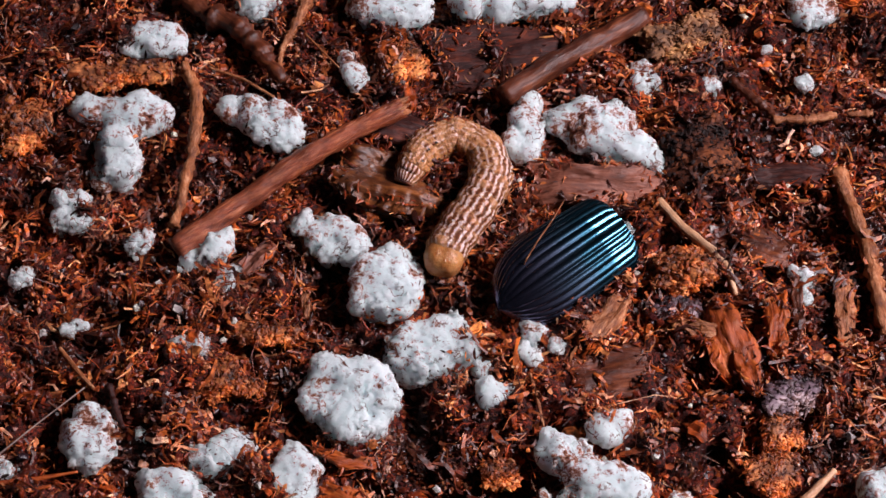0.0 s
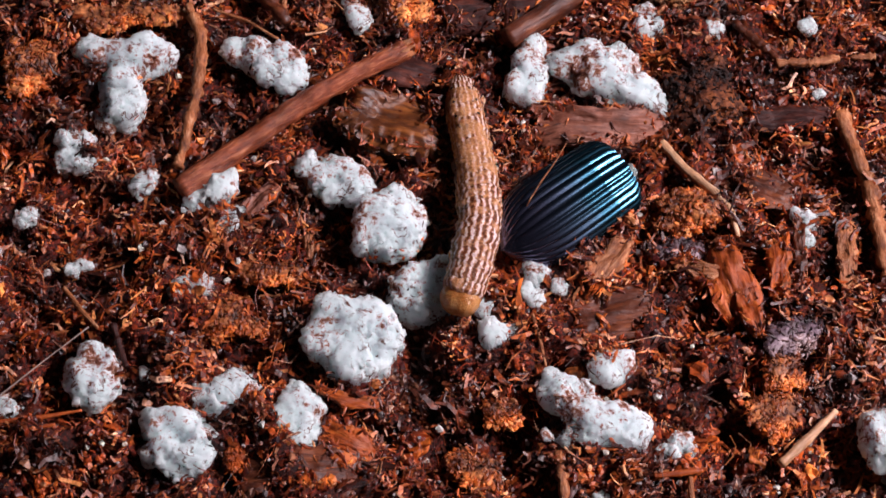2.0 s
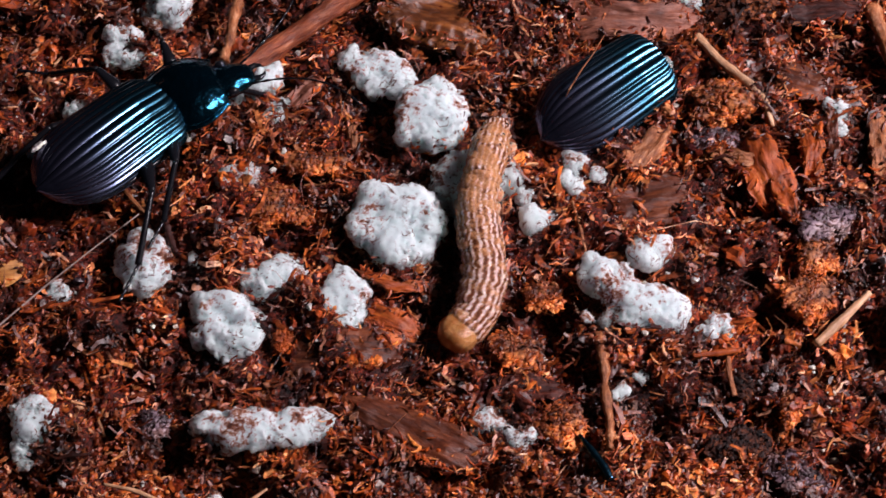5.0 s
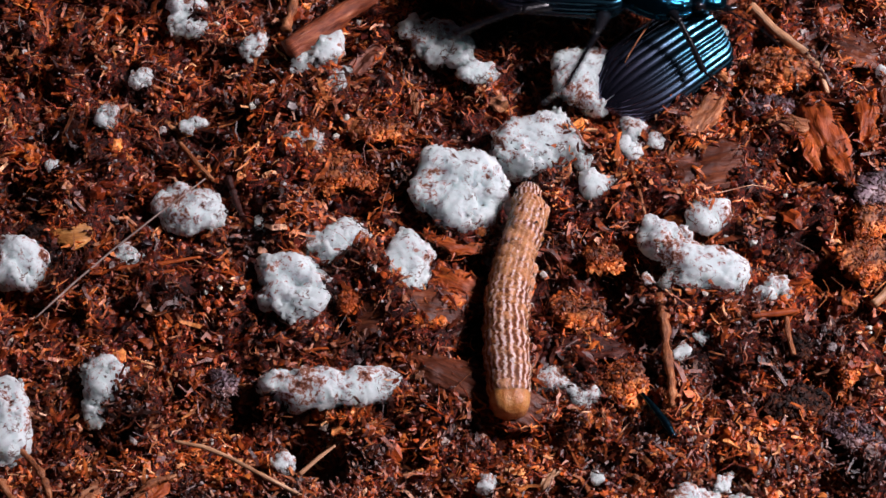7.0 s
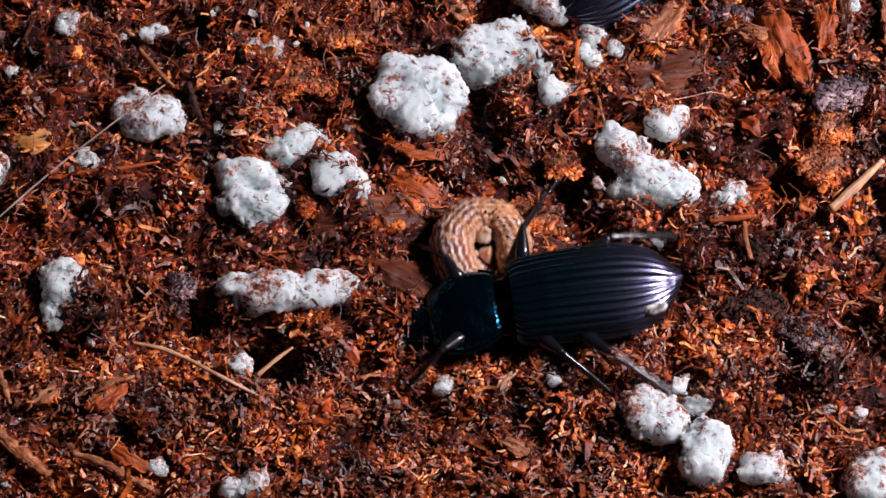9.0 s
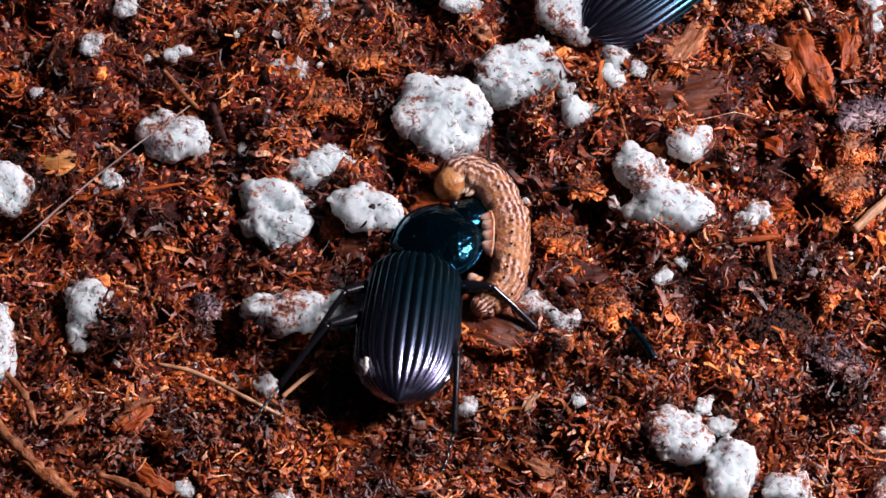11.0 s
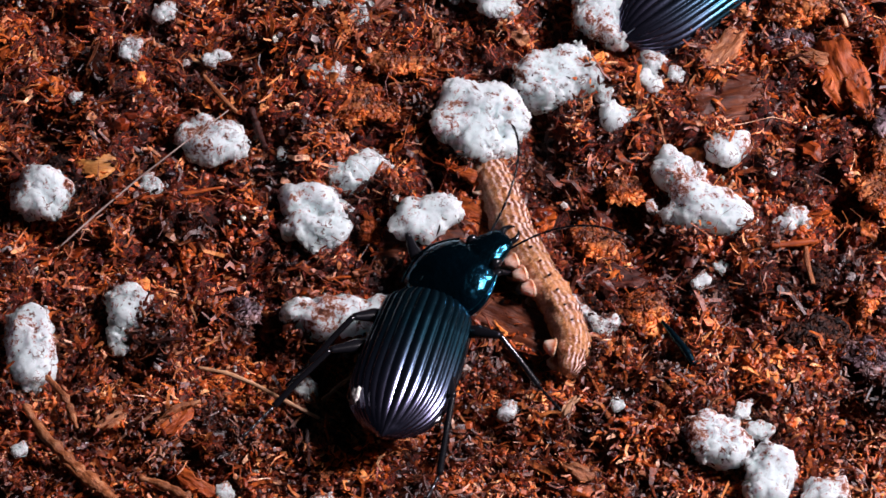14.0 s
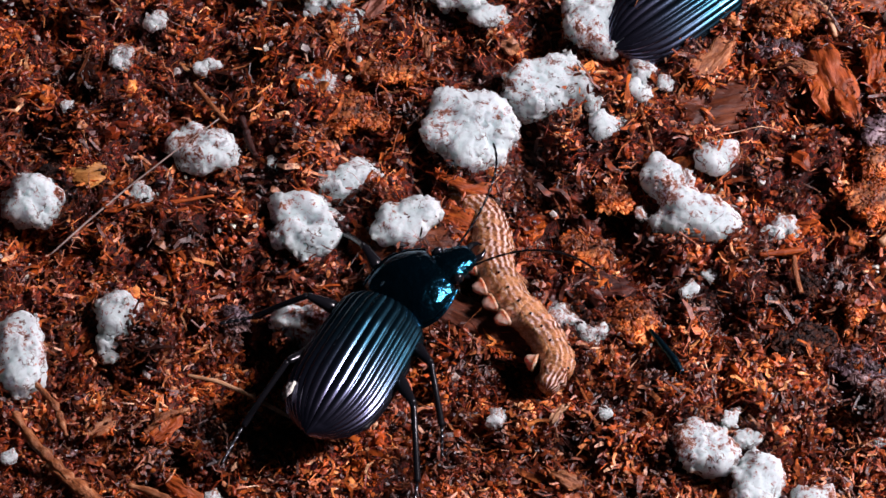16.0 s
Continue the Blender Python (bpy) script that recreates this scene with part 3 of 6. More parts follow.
def perlite(lobes, seed, level=4, rough=1.0, label="white crumbly perlite granule flecked with brown soil"):
    """One granule: lobes (x, y, z, radius) run together, chipped flat here and there, with a crumbly skin."""
    lb = np.array(lobes, float)
    w = lb[:, 3] ** 2
    c = (lb[:, :3] * w[:, None]).sum(0) / w.sum()
    lo, hi = (lb[:, :3] - lb[:, 3:]).min(0) - 0.45, (lb[:, :3] + lb[:, 3:]).max(0) + 0.45
    step = max(0.1 if lb[:, 3].max() > 0.7 else 0.065, float((hi - lo).max()) / 62)
    n = np.ceil((hi - lo) / step).astype(int) + 1
    grid = np.stack(np.meshgrid(*(np.arange(k) for k in n), indexing="ij"), -1).reshape(-1, 3) * step + lo
    size = float(lb[:, 3].max())
    blend = 0.11 * size
    body = blend * np.log(sum(np.exp(np.clip((l[3] - np.linalg.norm(grid - l[:3], axis=1)) / blend, -40, 40)) for l in lb))
    rng = np.random.default_rng(seed)
    reach = grid - c
    for k in range(3):
        d = rng.normal(size=3) if k else np.array([0.15 + 0.1 * rng.normal(), 0.1 * rng.normal(), 1.0])
        d /= np.linalg.norm(d)
        face = ((0.8 if k else 0.68) + 0.15 * rng.random()) * (reach[body > 0] @ d).max()
        body = np.minimum(body, face - reach @ d)
    p = grid + seed * 3.7
    small = min(1.0, size / 0.55)
    rugged = np.clip(0.85 + 0.7 * wave(p, 1.5, seed + 3), 0.45, 1.3)
    knob = (0.3 if size < 0.9 else 0.19) * size * wave(p, 0.8 * size, seed) + small * rugged * (0.22 * wave(p, 0.95, seed + 2) + 0.2 * (np.abs(wave(p, 0.6, seed + 1)) - 0.25) + 0.2 * (np.abs(wave(p, 0.33, seed + 2)) - 0.25) + 0.17 * wave(p, 0.21, seed + 3))
    field = (body + rough * knob + 0.03 * size).reshape(n)
    for k in range(3):
        ends = [slice(None)] * 3
        for e in (0, -1):
            ends[k] = e
            field[tuple(ends)] = -1.0
    v, f = skin(field, lo - c, step)
    v *= [0.97, 0.97, 0.84]
    sunk = 0.16 * size
    ob = new("perlite_granule", mesh_of("perlite_granule", v, f, PERLITE))
    ob.matrix_basis = at(c[0], c[1] + 0.58 * sunk, c[2] - sunk)
    if size > 0.4:
        rim = np.clip(1 - (v[:, 2] + c[2] - sunk - 0.1) / (0.9 * size), 0.0, 1) ** 2 * (v[:, 2] + c[2] - sunk > -0.35) + 1e-9
        crust = int((26 if "crusted" in label else 6) * size * (hi - lo)[:2].max())
        spots = v[rng.choice(len(v), crust, p=rim / rim.sum())]
        out = spots / (np.linalg.norm(spots, axis=1)[:, None] + 1e-6)
        sv, sq = shreds(spots, out, rng, (0.05, 0.34), (0.025, 0.1))
        tagged(part("soil_crust", mesh_of("soil_crust", sv, sq, CLOD if seed % 2 else FLAKE, smooth=False), ob, label="rust-brown soil shreds sticking to it"), kind="stuff")
    return tagged(ob, label, "perlite", "white perlite granules")


perlite([(-16.93, 17.63, 0.57, 1.03), (-16.06, 17.62, 0.59, 1.07), (-15.2, 17.63, 0.57, 1.03), (-16.51, 17.69, 0.48, 0.87), (-15.64, 17.69, 0.48, 0.87)], 1, 4)
perlite([(-20.15, 13.21, 0.42, 0.84), (-19.31, 12.59, 0.48, 0.96), (-18.03, 12.55, 0.55, 1.09), (-16.6, 12.68, 0.64, 1.28), (-15.36, 12.67, 0.38, 0.77), (-17.9, 10.42, 0.57, 1.15), (-18.1, 9.38, 0.44, 0.89), (-17.25, 9.8, 0.38, 0.76), (-18.25, 7.94, 0.24, 0.47), (-18.39, 8.74, 0.27, 0.54)], 2, 4, label="branching white perlite lump crusted with brown soil")
perlite([(-11.58, 12.84, 0.44, 0.89), (-10.46, 12.58, 0.54, 1.08), (-9.19, 12.0, 0.57, 1.14), (-8.23, 11.33, 0.44, 0.88), (-9.8, 11.33, 0.44, 0.88), (-8.78, 10.75, 0.35, 0.69)], 3, 4)
perlite([(-20.35, 6.95, 0.42, 0.76), (-19.72, 6.79, 0.38, 0.69), (-20.26, 5.71, 0.45, 0.82), (-19.64, 5.5, 0.38, 0.69), (-19.78, 5.11, 0.24, 0.44)], 4, 4)
perlite([(-15.94, 4.72, 0.27, 0.5), (-16.27, 4.12, 0.31, 0.56), (-16.11, 4.45, 0.23, 0.42)], 5, 4, label="small white perlite crumb")
perlite([(-11.85, 4.24, 0.35, 0.86), (-12.39, 3.65, 0.25, 0.62), (-13.29, 3.17, 0.22, 0.55), (-12.13, 4.0, 0.21, 0.52), (-12.84, 3.44, 0.19, 0.47)], 6, 4)
perlite([(-7.39, 5.46, 0.34, 0.69), (-6.54, 4.71, 0.37, 0.75), (-5.62, 5.15, 0.44, 0.87), (-4.79, 4.29, 0.47, 0.93), (-5.95, 3.62, 0.37, 0.74), (-4.41, 3.46, 0.4, 0.8), (-6.83, 4.05, 0.25, 0.5)], 7, 4, label="lumpy white perlite cluster of several knobs")
pushed_granule = perlite([(-3.62, 1.96, 0.62, 1.23), (-2.55, 2.63, 0.59, 1.17), (-2.07, 0.84, 0.58, 1.16), (-3.44, 0.51, 0.64, 1.29), (-1.48, 2.04, 0.37, 0.74)], 8, 4, label="dirt-crusted white perlite granule half sunk in the soil")
perlite([(-1.24, -2.52, 0.17, 1.65), (0.41, -2.28, 0.17, 1.75), (-1.69, -2.66, 0.12, 1.2), (-0.41, -2.38, 0.14, 1.41), (-0.64, -2.45, 0.1, 1.02)], 9, 5)
perlite([(-5.52, -4.51, 0.72, 1.45), (-4.02, -4.72, 0.75, 1.5), (-3.29, -5.81, 0.63, 1.26), (-4.67, -7.21, 0.69, 1.37), (-6.1, -5.5, 0.66, 1.32), (-3.57, -7.43, 0.48, 0.95), (-4.84, -5.61, 0.67, 1.35)], 10, 5, label="largest rounded white perlite granule")
perlite([(-13.72, -2.77, 0.45, 0.91), (-12.94, -2.19, 0.39, 0.79), (-13.49, -1.69, 0.24, 0.48), (-13.34, -2.43, 0.33, 0.67), (-13.23, -1.88, 0.21, 0.41)], 11, 4)
kicked_granule = perlite([(-18.55, -6.28, 0.39, 0.78), (-17.81, -7.04, 0.42, 0.84), (-18.73, -7.76, 0.51, 1.02), (-17.66, -8.33, 0.45, 0.9), (-18.21, -9.1, 0.39, 0.78), (-19.4, -7.05, 0.3, 0.6)], 12, 4)
perlite([(-14.59, -10.48, 0.5, 1.01), (-13.56, -10.49, 0.53, 1.07), (-12.56, -11.31, 0.47, 0.95), (-12.74, -12.42, 0.47, 0.94), (-14.06, -12.22, 0.5, 1.0), (-15.09, -12.36, 0.32, 0.65), (-13.3, -13.13, 0.32, 0.65), (-12.09, -12.19, 0.26, 0.53)], 13, 5)
perlite([(-11.34, -9.04, 0.29, 1.15), (-10.46, -8.31, 0.23, 0.91), (-12.56, -8.79, 0.17, 0.67), (-10.9, -8.64, 0.19, 0.77), (-11.51, -8.52, 0.14, 0.57)], 14, 4, label="dirt-crusted white perlite granule half sunk in the soil")
tossed_granule = perlite([(-7.58, -9.14, 0.52, 0.95), (-8.08, -10.12, 0.49, 0.89), (-7.01, -10.71, 0.49, 0.89), (-7.38, -11.28, 0.44, 0.8), (-6.64, -9.38, 0.36, 0.65)], 15, 4)
perlite([(-19.79, -1.11, 0.25, 0.46)], 16, 4, label="small white perlite crumb")
perlite([(-22.8, 1.98, 0.23, 0.42), (-22.45, 2.17, 0.24, 0.43), (-22.11, 2.37, 0.23, 0.42), (-22.63, 2.1, 0.19, 0.35), (-22.28, 2.29, 0.19, 0.35)], 17, 3, label="small white perlite crumb")
perlite([(-10.74, 20.27, 0.48, 0.88), (-10.38, 20.25, 0.5, 0.91), (-10.03, 20.27, 0.48, 0.88), (-10.57, 20.32, 0.41, 0.75), (-10.21, 20.32, 0.41, 0.75)], 18, 4)
perlite([(-3.77, 19.78, 0.76, 1.38), (-2.77, 19.76, 0.79, 1.43), (-1.77, 19.78, 0.76, 1.38), (-3.27, 19.87, 0.64, 1.17), (-2.27, 19.87, 0.64, 1.17)], 19, 4)
perlite([(1.75, 20.54, 0.65, 1.31), (3.69, 20.16, 0.62, 1.24), (5.63, 20.53, 0.65, 1.31), (6.94, 20.65, 0.49, 0.98), (2.72, 20.43, 0.53, 1.05), (4.66, 20.43, 0.53, 1.05), (6.29, 20.71, 0.42, 0.83)], 20, 4)
perlite([(-5.24, 16.36, 0.25, 0.45), (-4.81, 15.43, 0.35, 0.64), (-4.58, 14.63, 0.28, 0.51), (-5.03, 15.96, 0.21, 0.38), (-4.7, 15.09, 0.24, 0.44)], 21, 4, label="small white perlite crumb")
perlite([(4.67, 10.54, 0.54, 1.2), (4.85, 12.1, 0.46, 1.01), (5.04, 13.51, 0.34, 0.76), (4.76, 11.39, 0.39, 0.86), (4.95, 12.88, 0.29, 0.65)], 22, 4)
perlite([(6.81, 12.04, 0.51, 1.01), (8.38, 12.34, 0.63, 1.27), (9.63, 11.94, 0.66, 1.33), (9.43, 10.67, 0.6, 1.2), (8.35, 11.01, 0.54, 1.07), (11.13, 10.04, 0.53, 1.07), (11.99, 9.32, 0.38, 0.75), (12.49, 8.5, 0.22, 0.44), (10.05, 10.19, 0.47, 0.94)], 23, 5, label="broad white perlite granule beside a wood chip")
perlite([(11.56, 14.56, 0.49, 0.9), (11.31, 15.86, 0.28, 0.51), (12.22, 14.7, 0.28, 0.51), (11.45, 15.31, 0.24, 0.44), (11.77, 15.31, 0.24, 0.44)], 24, 4, label="small white perlite crumb")
perlite([(15.29, 14.47, 0.34, 0.61)], 25, 4, label="small white perlite crumb")
perlite([(20.66, 14.85, 0.28, 0.52)], 26, 4, label="small white perlite crumb")
perlite([(21.06, 19.71, 0.52, 0.95), (21.51, 19.69, 0.54, 0.99), (21.97, 19.71, 0.52, 0.95), (21.3, 19.76, 0.44, 0.8), (21.76, 19.76, 0.44, 0.8)], 27, 4)
perlite([(18.64, 17.16, 0.21, 0.39)], 28, 3, label="small white perlite crumb")
perlite([(20.98, 10.26, 0.21, 0.38)], 29, 3, label="small white perlite crumb")
perlite([(5.0, -1.18, 0.35, 0.7), (4.82, -2.75, 0.39, 0.78), (4.91, -1.92, 0.29, 0.59)], 30, 4)
perlite([(6.28, -2.12, 0.25, 0.45)], 31, 3, label="small white perlite crumb")
perlite([(2.21, -3.46, 0.19, 0.54), (2.85, -5.17, 0.33, 0.95), (3.84, -4.81, 0.17, 0.48), (2.53, -4.26, 0.16, 0.46), (3.34, -4.93, 0.14, 0.41)], 32, 4)
nudged_cluster = perlite([(6.28, -8.66, 0.65, 1.19), (7.0, -9.44, 0.55, 1.01), (7.66, -10.25, 0.65, 1.18), (8.14, -10.91, 0.65, 1.18), (9.18, -10.49, 0.68, 1.24), (9.96, -10.82, 0.55, 1.0), (6.53, -11.4, 0.31, 0.56), (5.4, -11.04, 0.24, 0.44), (7.27, -11.12, 0.42, 0.77)], 33, 5, label="lumpy white perlite cluster of several knobs")
perlite([(8.6, -7.19, 0.49, 0.97), (9.37, -6.93, 0.4, 0.79), (9.0, -7.0, 0.34, 0.67)], 34, 4)
perlite([(19.54, 2.42, 0.23, 0.57), (20.03, 1.75, 0.18, 0.44), (19.81, 0.84, 0.15, 0.38), (19.8, 2.12, 0.15, 0.38), (19.93, 1.31, 0.13, 0.32)], 35, 4, label="small white perlite crumb")
perlite([(22.99, -10.94, 0.69, 1.38), (23.2, -12.22, 0.6, 1.2), (23.12, -11.51, 0.51, 1.02)], 36, 4)
perlite([(22.97, -15.69, 0.31, 0.77)], 37, 4, label="small white perlite crumb")
perlite([(-23.6, -17.14, 0.57, 1.13), (-23.07, -17.35, 0.48, 0.95), (-23.88, -18.56, 0.3, 0.59), (-23.67, -19.64, 0.18, 0.35), (-23.35, -17.19, 0.4, 0.81), (-23.49, -17.89, 0.25, 0.5), (-23.79, -19.06, 0.15, 0.3)], 38, 4, label="hook-shaped white perlite granule")
perlite([(-14.29, -17.65, 0.47, 0.94), (-13.48, -18.12, 0.53, 1.05), (-12.46, -17.67, 0.53, 1.05), (-11.52, -17.82, 0.56, 1.11), (-10.52, -17.74, 0.53, 1.05), (-9.65, -17.65, 0.56, 1.11), (-8.79, -17.51, 0.53, 1.05), (-8.21, -17.65, 0.35, 0.7)], 39, 5, label="lumpy white perlite cluster of several knobs")
perlite([(-6.99, -16.73, 0.31, 0.56)], 40, 4, label="small white perlite crumb")
perlite([(0.11, -17.12, 0.29, 0.82), (1.65, -18.15, 0.21, 0.59), (2.38, -17.93, 0.14, 0.41), (0.88, -17.6, 0.17, 0.5), (2.02, -18.02, 0.12, 0.35)], 41, 4, label="dirt-crusted white perlite granule half sunk in the soil")
perlite([(12.35, -11.45, 0.26, 0.66), (11.88, -11.93, 0.22, 0.54), (12.78, -11.9, 0.17, 0.42), (12.12, -11.66, 0.18, 0.46), (12.33, -11.89, 0.14, 0.36)], 42, 4, label="small white perlite crumb")
perlite([(-22.68, -9.57, 0.33, 0.61)], 43, 4, label="small white perlite crumb")
perlite([(-17.62, 9.0, 0.58, 1.16)], 44, 4)
perlite([(-28.67, -10.19, 0.69, 1.25), (-28.49, -10.2, 0.72, 1.3), (-28.31, -10.19, 0.69, 1.25), (-28.6, -10.13, 0.58, 1.06), (-28.42, -10.13, 0.58, 1.06)], 45, 4)
perlite([(-28.53, -18.38, 0.6, 1.19), (-28.43, -19.65, 0.62, 1.24), (-28.34, -20.87, 0.59, 1.18), (-28.5, -18.96, 0.51, 1.01), (-28.4, -20.21, 0.5, 1.01)], 46, 4)
perlite([(6.96, -24.92, 0.58, 1.29), (7.96, -25.41, 0.58, 1.29), (7.47, -25.12, 0.49, 1.1)], 47, 5)
perlite([(10.22, -26.59, 0.55, 1.23), (10.0, -27.86, 0.53, 1.17), (10.12, -27.18, 0.45, 1.0)], 48, 4)
perlite([(12.36, -28.01, 0.43, 0.79), (12.88, -28.02, 0.45, 0.82), (13.4, -28.01, 0.43, 0.79), (12.63, -27.98, 0.37, 0.67), (13.15, -27.98, 0.37, 0.67)], 49, 4)
perlite([(8.87, -23.36, 0.33, 0.59)], 50, 4, label="small white perlite crumb")
perlite([(9.39, -24.4, 0.22, 0.39), (9.71, -24.41, 0.23, 0.41), (10.03, -24.4, 0.22, 0.39), (9.55, -24.39, 0.18, 0.34), (9.87, -24.39, 0.18, 0.34)], 51, 3, label="small white perlite crumb")
perlite([(18.29, -28.79, 0.64, 1.29), (19.09, -28.22, 0.44, 0.88), (18.72, -28.42, 0.37, 0.75)], 52, 4)
perlite([(-13.9, -21.94, 0.24, 0.59)], 53, 4, label="small white perlite crumb")
perlite([(-14.03, -29.05, 0.21, 0.52)], 54, 4, label="small white perlite crumb")
perlite([(-13.08, -28.95, 0.32, 0.81)], 55, 4, label="small white perlite crumb")
perlite([(-3.2, -23.2, 0.26, 0.47)], 56, 4, label="small white perlite crumb")
perlite([(2.44, -22.93, 0.23, 0.41)], 57, 3, label="small white perlite crumb")
perlite([(8.34, -14.36, 0.05, 0.52)], 58, 4, label="small white perlite crumb")
perlite([(7.21, -15.29, 0.04, 0.42), (6.84, -15.56, 0.03, 0.3), (7.02, -15.42, 0.03, 0.26)], 59, 3, label="small white perlite crumb")
perlite([(-24.33, -0.53, 0.28, 0.7)], 60, 4, label="small white perlite crumb")
perlite([(-19.35, -0.85, 0.19, 0.34), (-19.19, -0.86, 0.19, 0.35), (-19.03, -0.85, 0.19, 0.34), (-19.27, -0.83, 0.16, 0.29), (-19.12, -0.84, 0.16, 0.29)], 61, 3, label="small white perlite crumb")
perlite([(-17.83, -27.93, 0.26, 0.47)], 62, 4, label="small white perlite crumb")
perlite([(-27.13, -3.68, 0.19, 0.35)], 63, 3, label="small white perlite crumb")
perlite([(-11.55, 2.02, 0.19, 0.64), (-11.08, 2.64, 0.14, 0.45), (-11.32, 2.36, 0.11, 0.38)], 64, 4, label="small white perlite crumb")
perlite([(-15.57, -7.42, 0.21, 0.37), (-15.09, -8.11, 0.14, 0.25), (-15.34, -7.73, 0.12, 0.21)], 65, 3, label="small white perlite crumb")
perlite([(-3.98, 2.44, 0.34, 0.62), (-3.5, 2.43, 0.35, 0.64), (-3.02, 2.44, 0.34, 0.62), (-3.74, 2.48, 0.29, 0.52), (-3.26, 2.48, 0.29, 0.52)], 66, 4)
perlite([(-28.56, -25.49, 0.23, 0.41)], 67, 3, label="small white perlite crumb")
perlite([(16.65, -24.57, 0.16, 0.3)], 68, 3, label="small white perlite crumb")
perlite([(18.18, -24.72, 0.2, 0.35)], 69, 3, label="small white perlite crumb")
perlite([(10.3, 4.79, 0.89, 0.34)], 70, 3, label="small white perlite crumb on a beetle")
perlite([(-23.32, -17.4, 0.59, 1.19)], 71, 4)
perlite([(-22.71, -9.5, 0.3, 0.54)], 72, 4, label="small white perlite crumb")

# ---- bark chips, clods, twigs and straws ----


def chip(name, x, y, z, length, width, thick, heading, tilt, roll, material, label, seed, point=0.25):
    """A weathered flat chip, grain along its length, with ragged ends and worn edges."""
    nx, ny = 44, 20
    v, f = [], []
    for side in (1, -1):
        for i in range(nx + 1):
            for j in range(ny + 1):
                u, w = i / nx * 2 - 1, j / ny * 2 - 1
                round_off = max(0.0, 1 - abs(u) ** 5) ** 0.5 * max(0.0, 1 - abs(w) ** 6) ** 0.5
                v.append((u * length / 2, w * width / 2 * (1 - point * abs(u) ** 2.2), side * thick / 2 * (0.25 + 0.75 * round_off)))
    n = (nx + 1) * (ny + 1)
    q = [(i * (ny + 1) + j, (i + 1) * (ny + 1) + j, (i + 1) * (ny + 1) + j + 1, i * (ny + 1) + j + 1) for i in range(nx) for j in range(ny)]
    f += q + [tuple(n + k for k in face[::-1]) for face in q]
    rim = [i * (ny + 1) for i in range(nx + 1)] + [nx * (ny + 1) + j for j in range(1, ny + 1)] + [i * (ny + 1) + ny for i in range(nx - 1, -1, -1)] + [j for j in range(ny - 1, 0, -1)]
    f += [(rim[k], n + rim[k], n + rim[(k + 1) % len(rim)], rim[(k + 1) % len(rim)])[::-1] for k in range(len(rim))]
    v = np.array(v)
    s = v * np.array([0.4, 1.0, 1.0]) + seed * 5.1
    v[:, 2] += 0.16 * thick * wave(s, 0.35 * width, seed) + 0.10 * wave(s, 0.45, seed + 1) + 0.05 * wave(s, 0.2, seed + 2)
    e = v.copy()
    e[:, 2] = 0
    v[:, 1] += 0.17 * width * wave(e + seed * 2.3, 0.8 * width, seed + 2) + 0.12 * wave(e + seed, 0.4, seed + 1)
    v[:, 0] += np.abs(v[:, 0] / (length / 2)) * (0.10 * length * wave(e * np.array([0.1, 1, 1]) + seed, 0.3 * width, seed + 3) + 0.12 * wave(e * np.array([0.3, 1, 1]) + seed, 0.22, seed))
    v[:, 2] += 0.3 * thick * wave(e + seed * 1.7, 0.9 * width, seed + 3)
    v[:, 2] += 0.12 * length * (0.3 - (v[:, 0] / (length / 2)) ** 2) * (point > 0.45)
    v[:, 1] += 0.14 * length * (v[:, 0] / (length / 2)) ** 2 * (point > 0.45)
    grain = v * np.array([0.1, 1.0, 0.0]) + seed * 3.3
    v[:, 2] += np.sign(v[:, 2]) * (0.16 * min(1.0, thick) * (0.4 - np.abs(wave(grain, 0.42, seed))) + 0.08 * (0.4 - np.abs(wave(grain, 0.17, seed + 1))))
    v[:, 2] += np.sign(v[:, 2]) * 0.1 * thick * np.floor(2.5 * wave(v * np.array([0.35, 1, 0]) + seed, 0.5 * width, seed + 2))
    rng = np.random.default_rng(seed + 50)
    me = mesh_of(name, v, f, material)
    ob = new(name, me)
    top = np.flatnonzero(np.arange(len(v)) < n)
    lie = np.clip(np.maximum(np.abs(v[top, 1]) / (width / 2), np.abs(v[top, 0]) / (length / 2)), 0.35, 1) ** 5
    dust = int(16 + 9 * length * width)
    spots = v[rng.choice(top, dust, p=lie / lie.sum())]
    sv, sq = shreds(spots, np.tile([0.0, 0.0, 1.0], (dust, 1)) + 0.2 * rng.normal(size=(dust, 3)), rng, (0.08, 0.5), (0.02, 0.09))
    tagged(part("soil_dust", mesh_of("soil_dust", sv, sq, FLAKE, smooth=False), ob, label="rust-brown soil shreds lying on it"), kind="stuff")
    ob.matrix_basis = at(x, y, z - 0.2 * thick, 0, 0, heading) @ at(0, 0, 0, roll, tilt, 0)
    return tagged(ob, label, "bark chip" if "chip" in name else name.split("_")[-1])


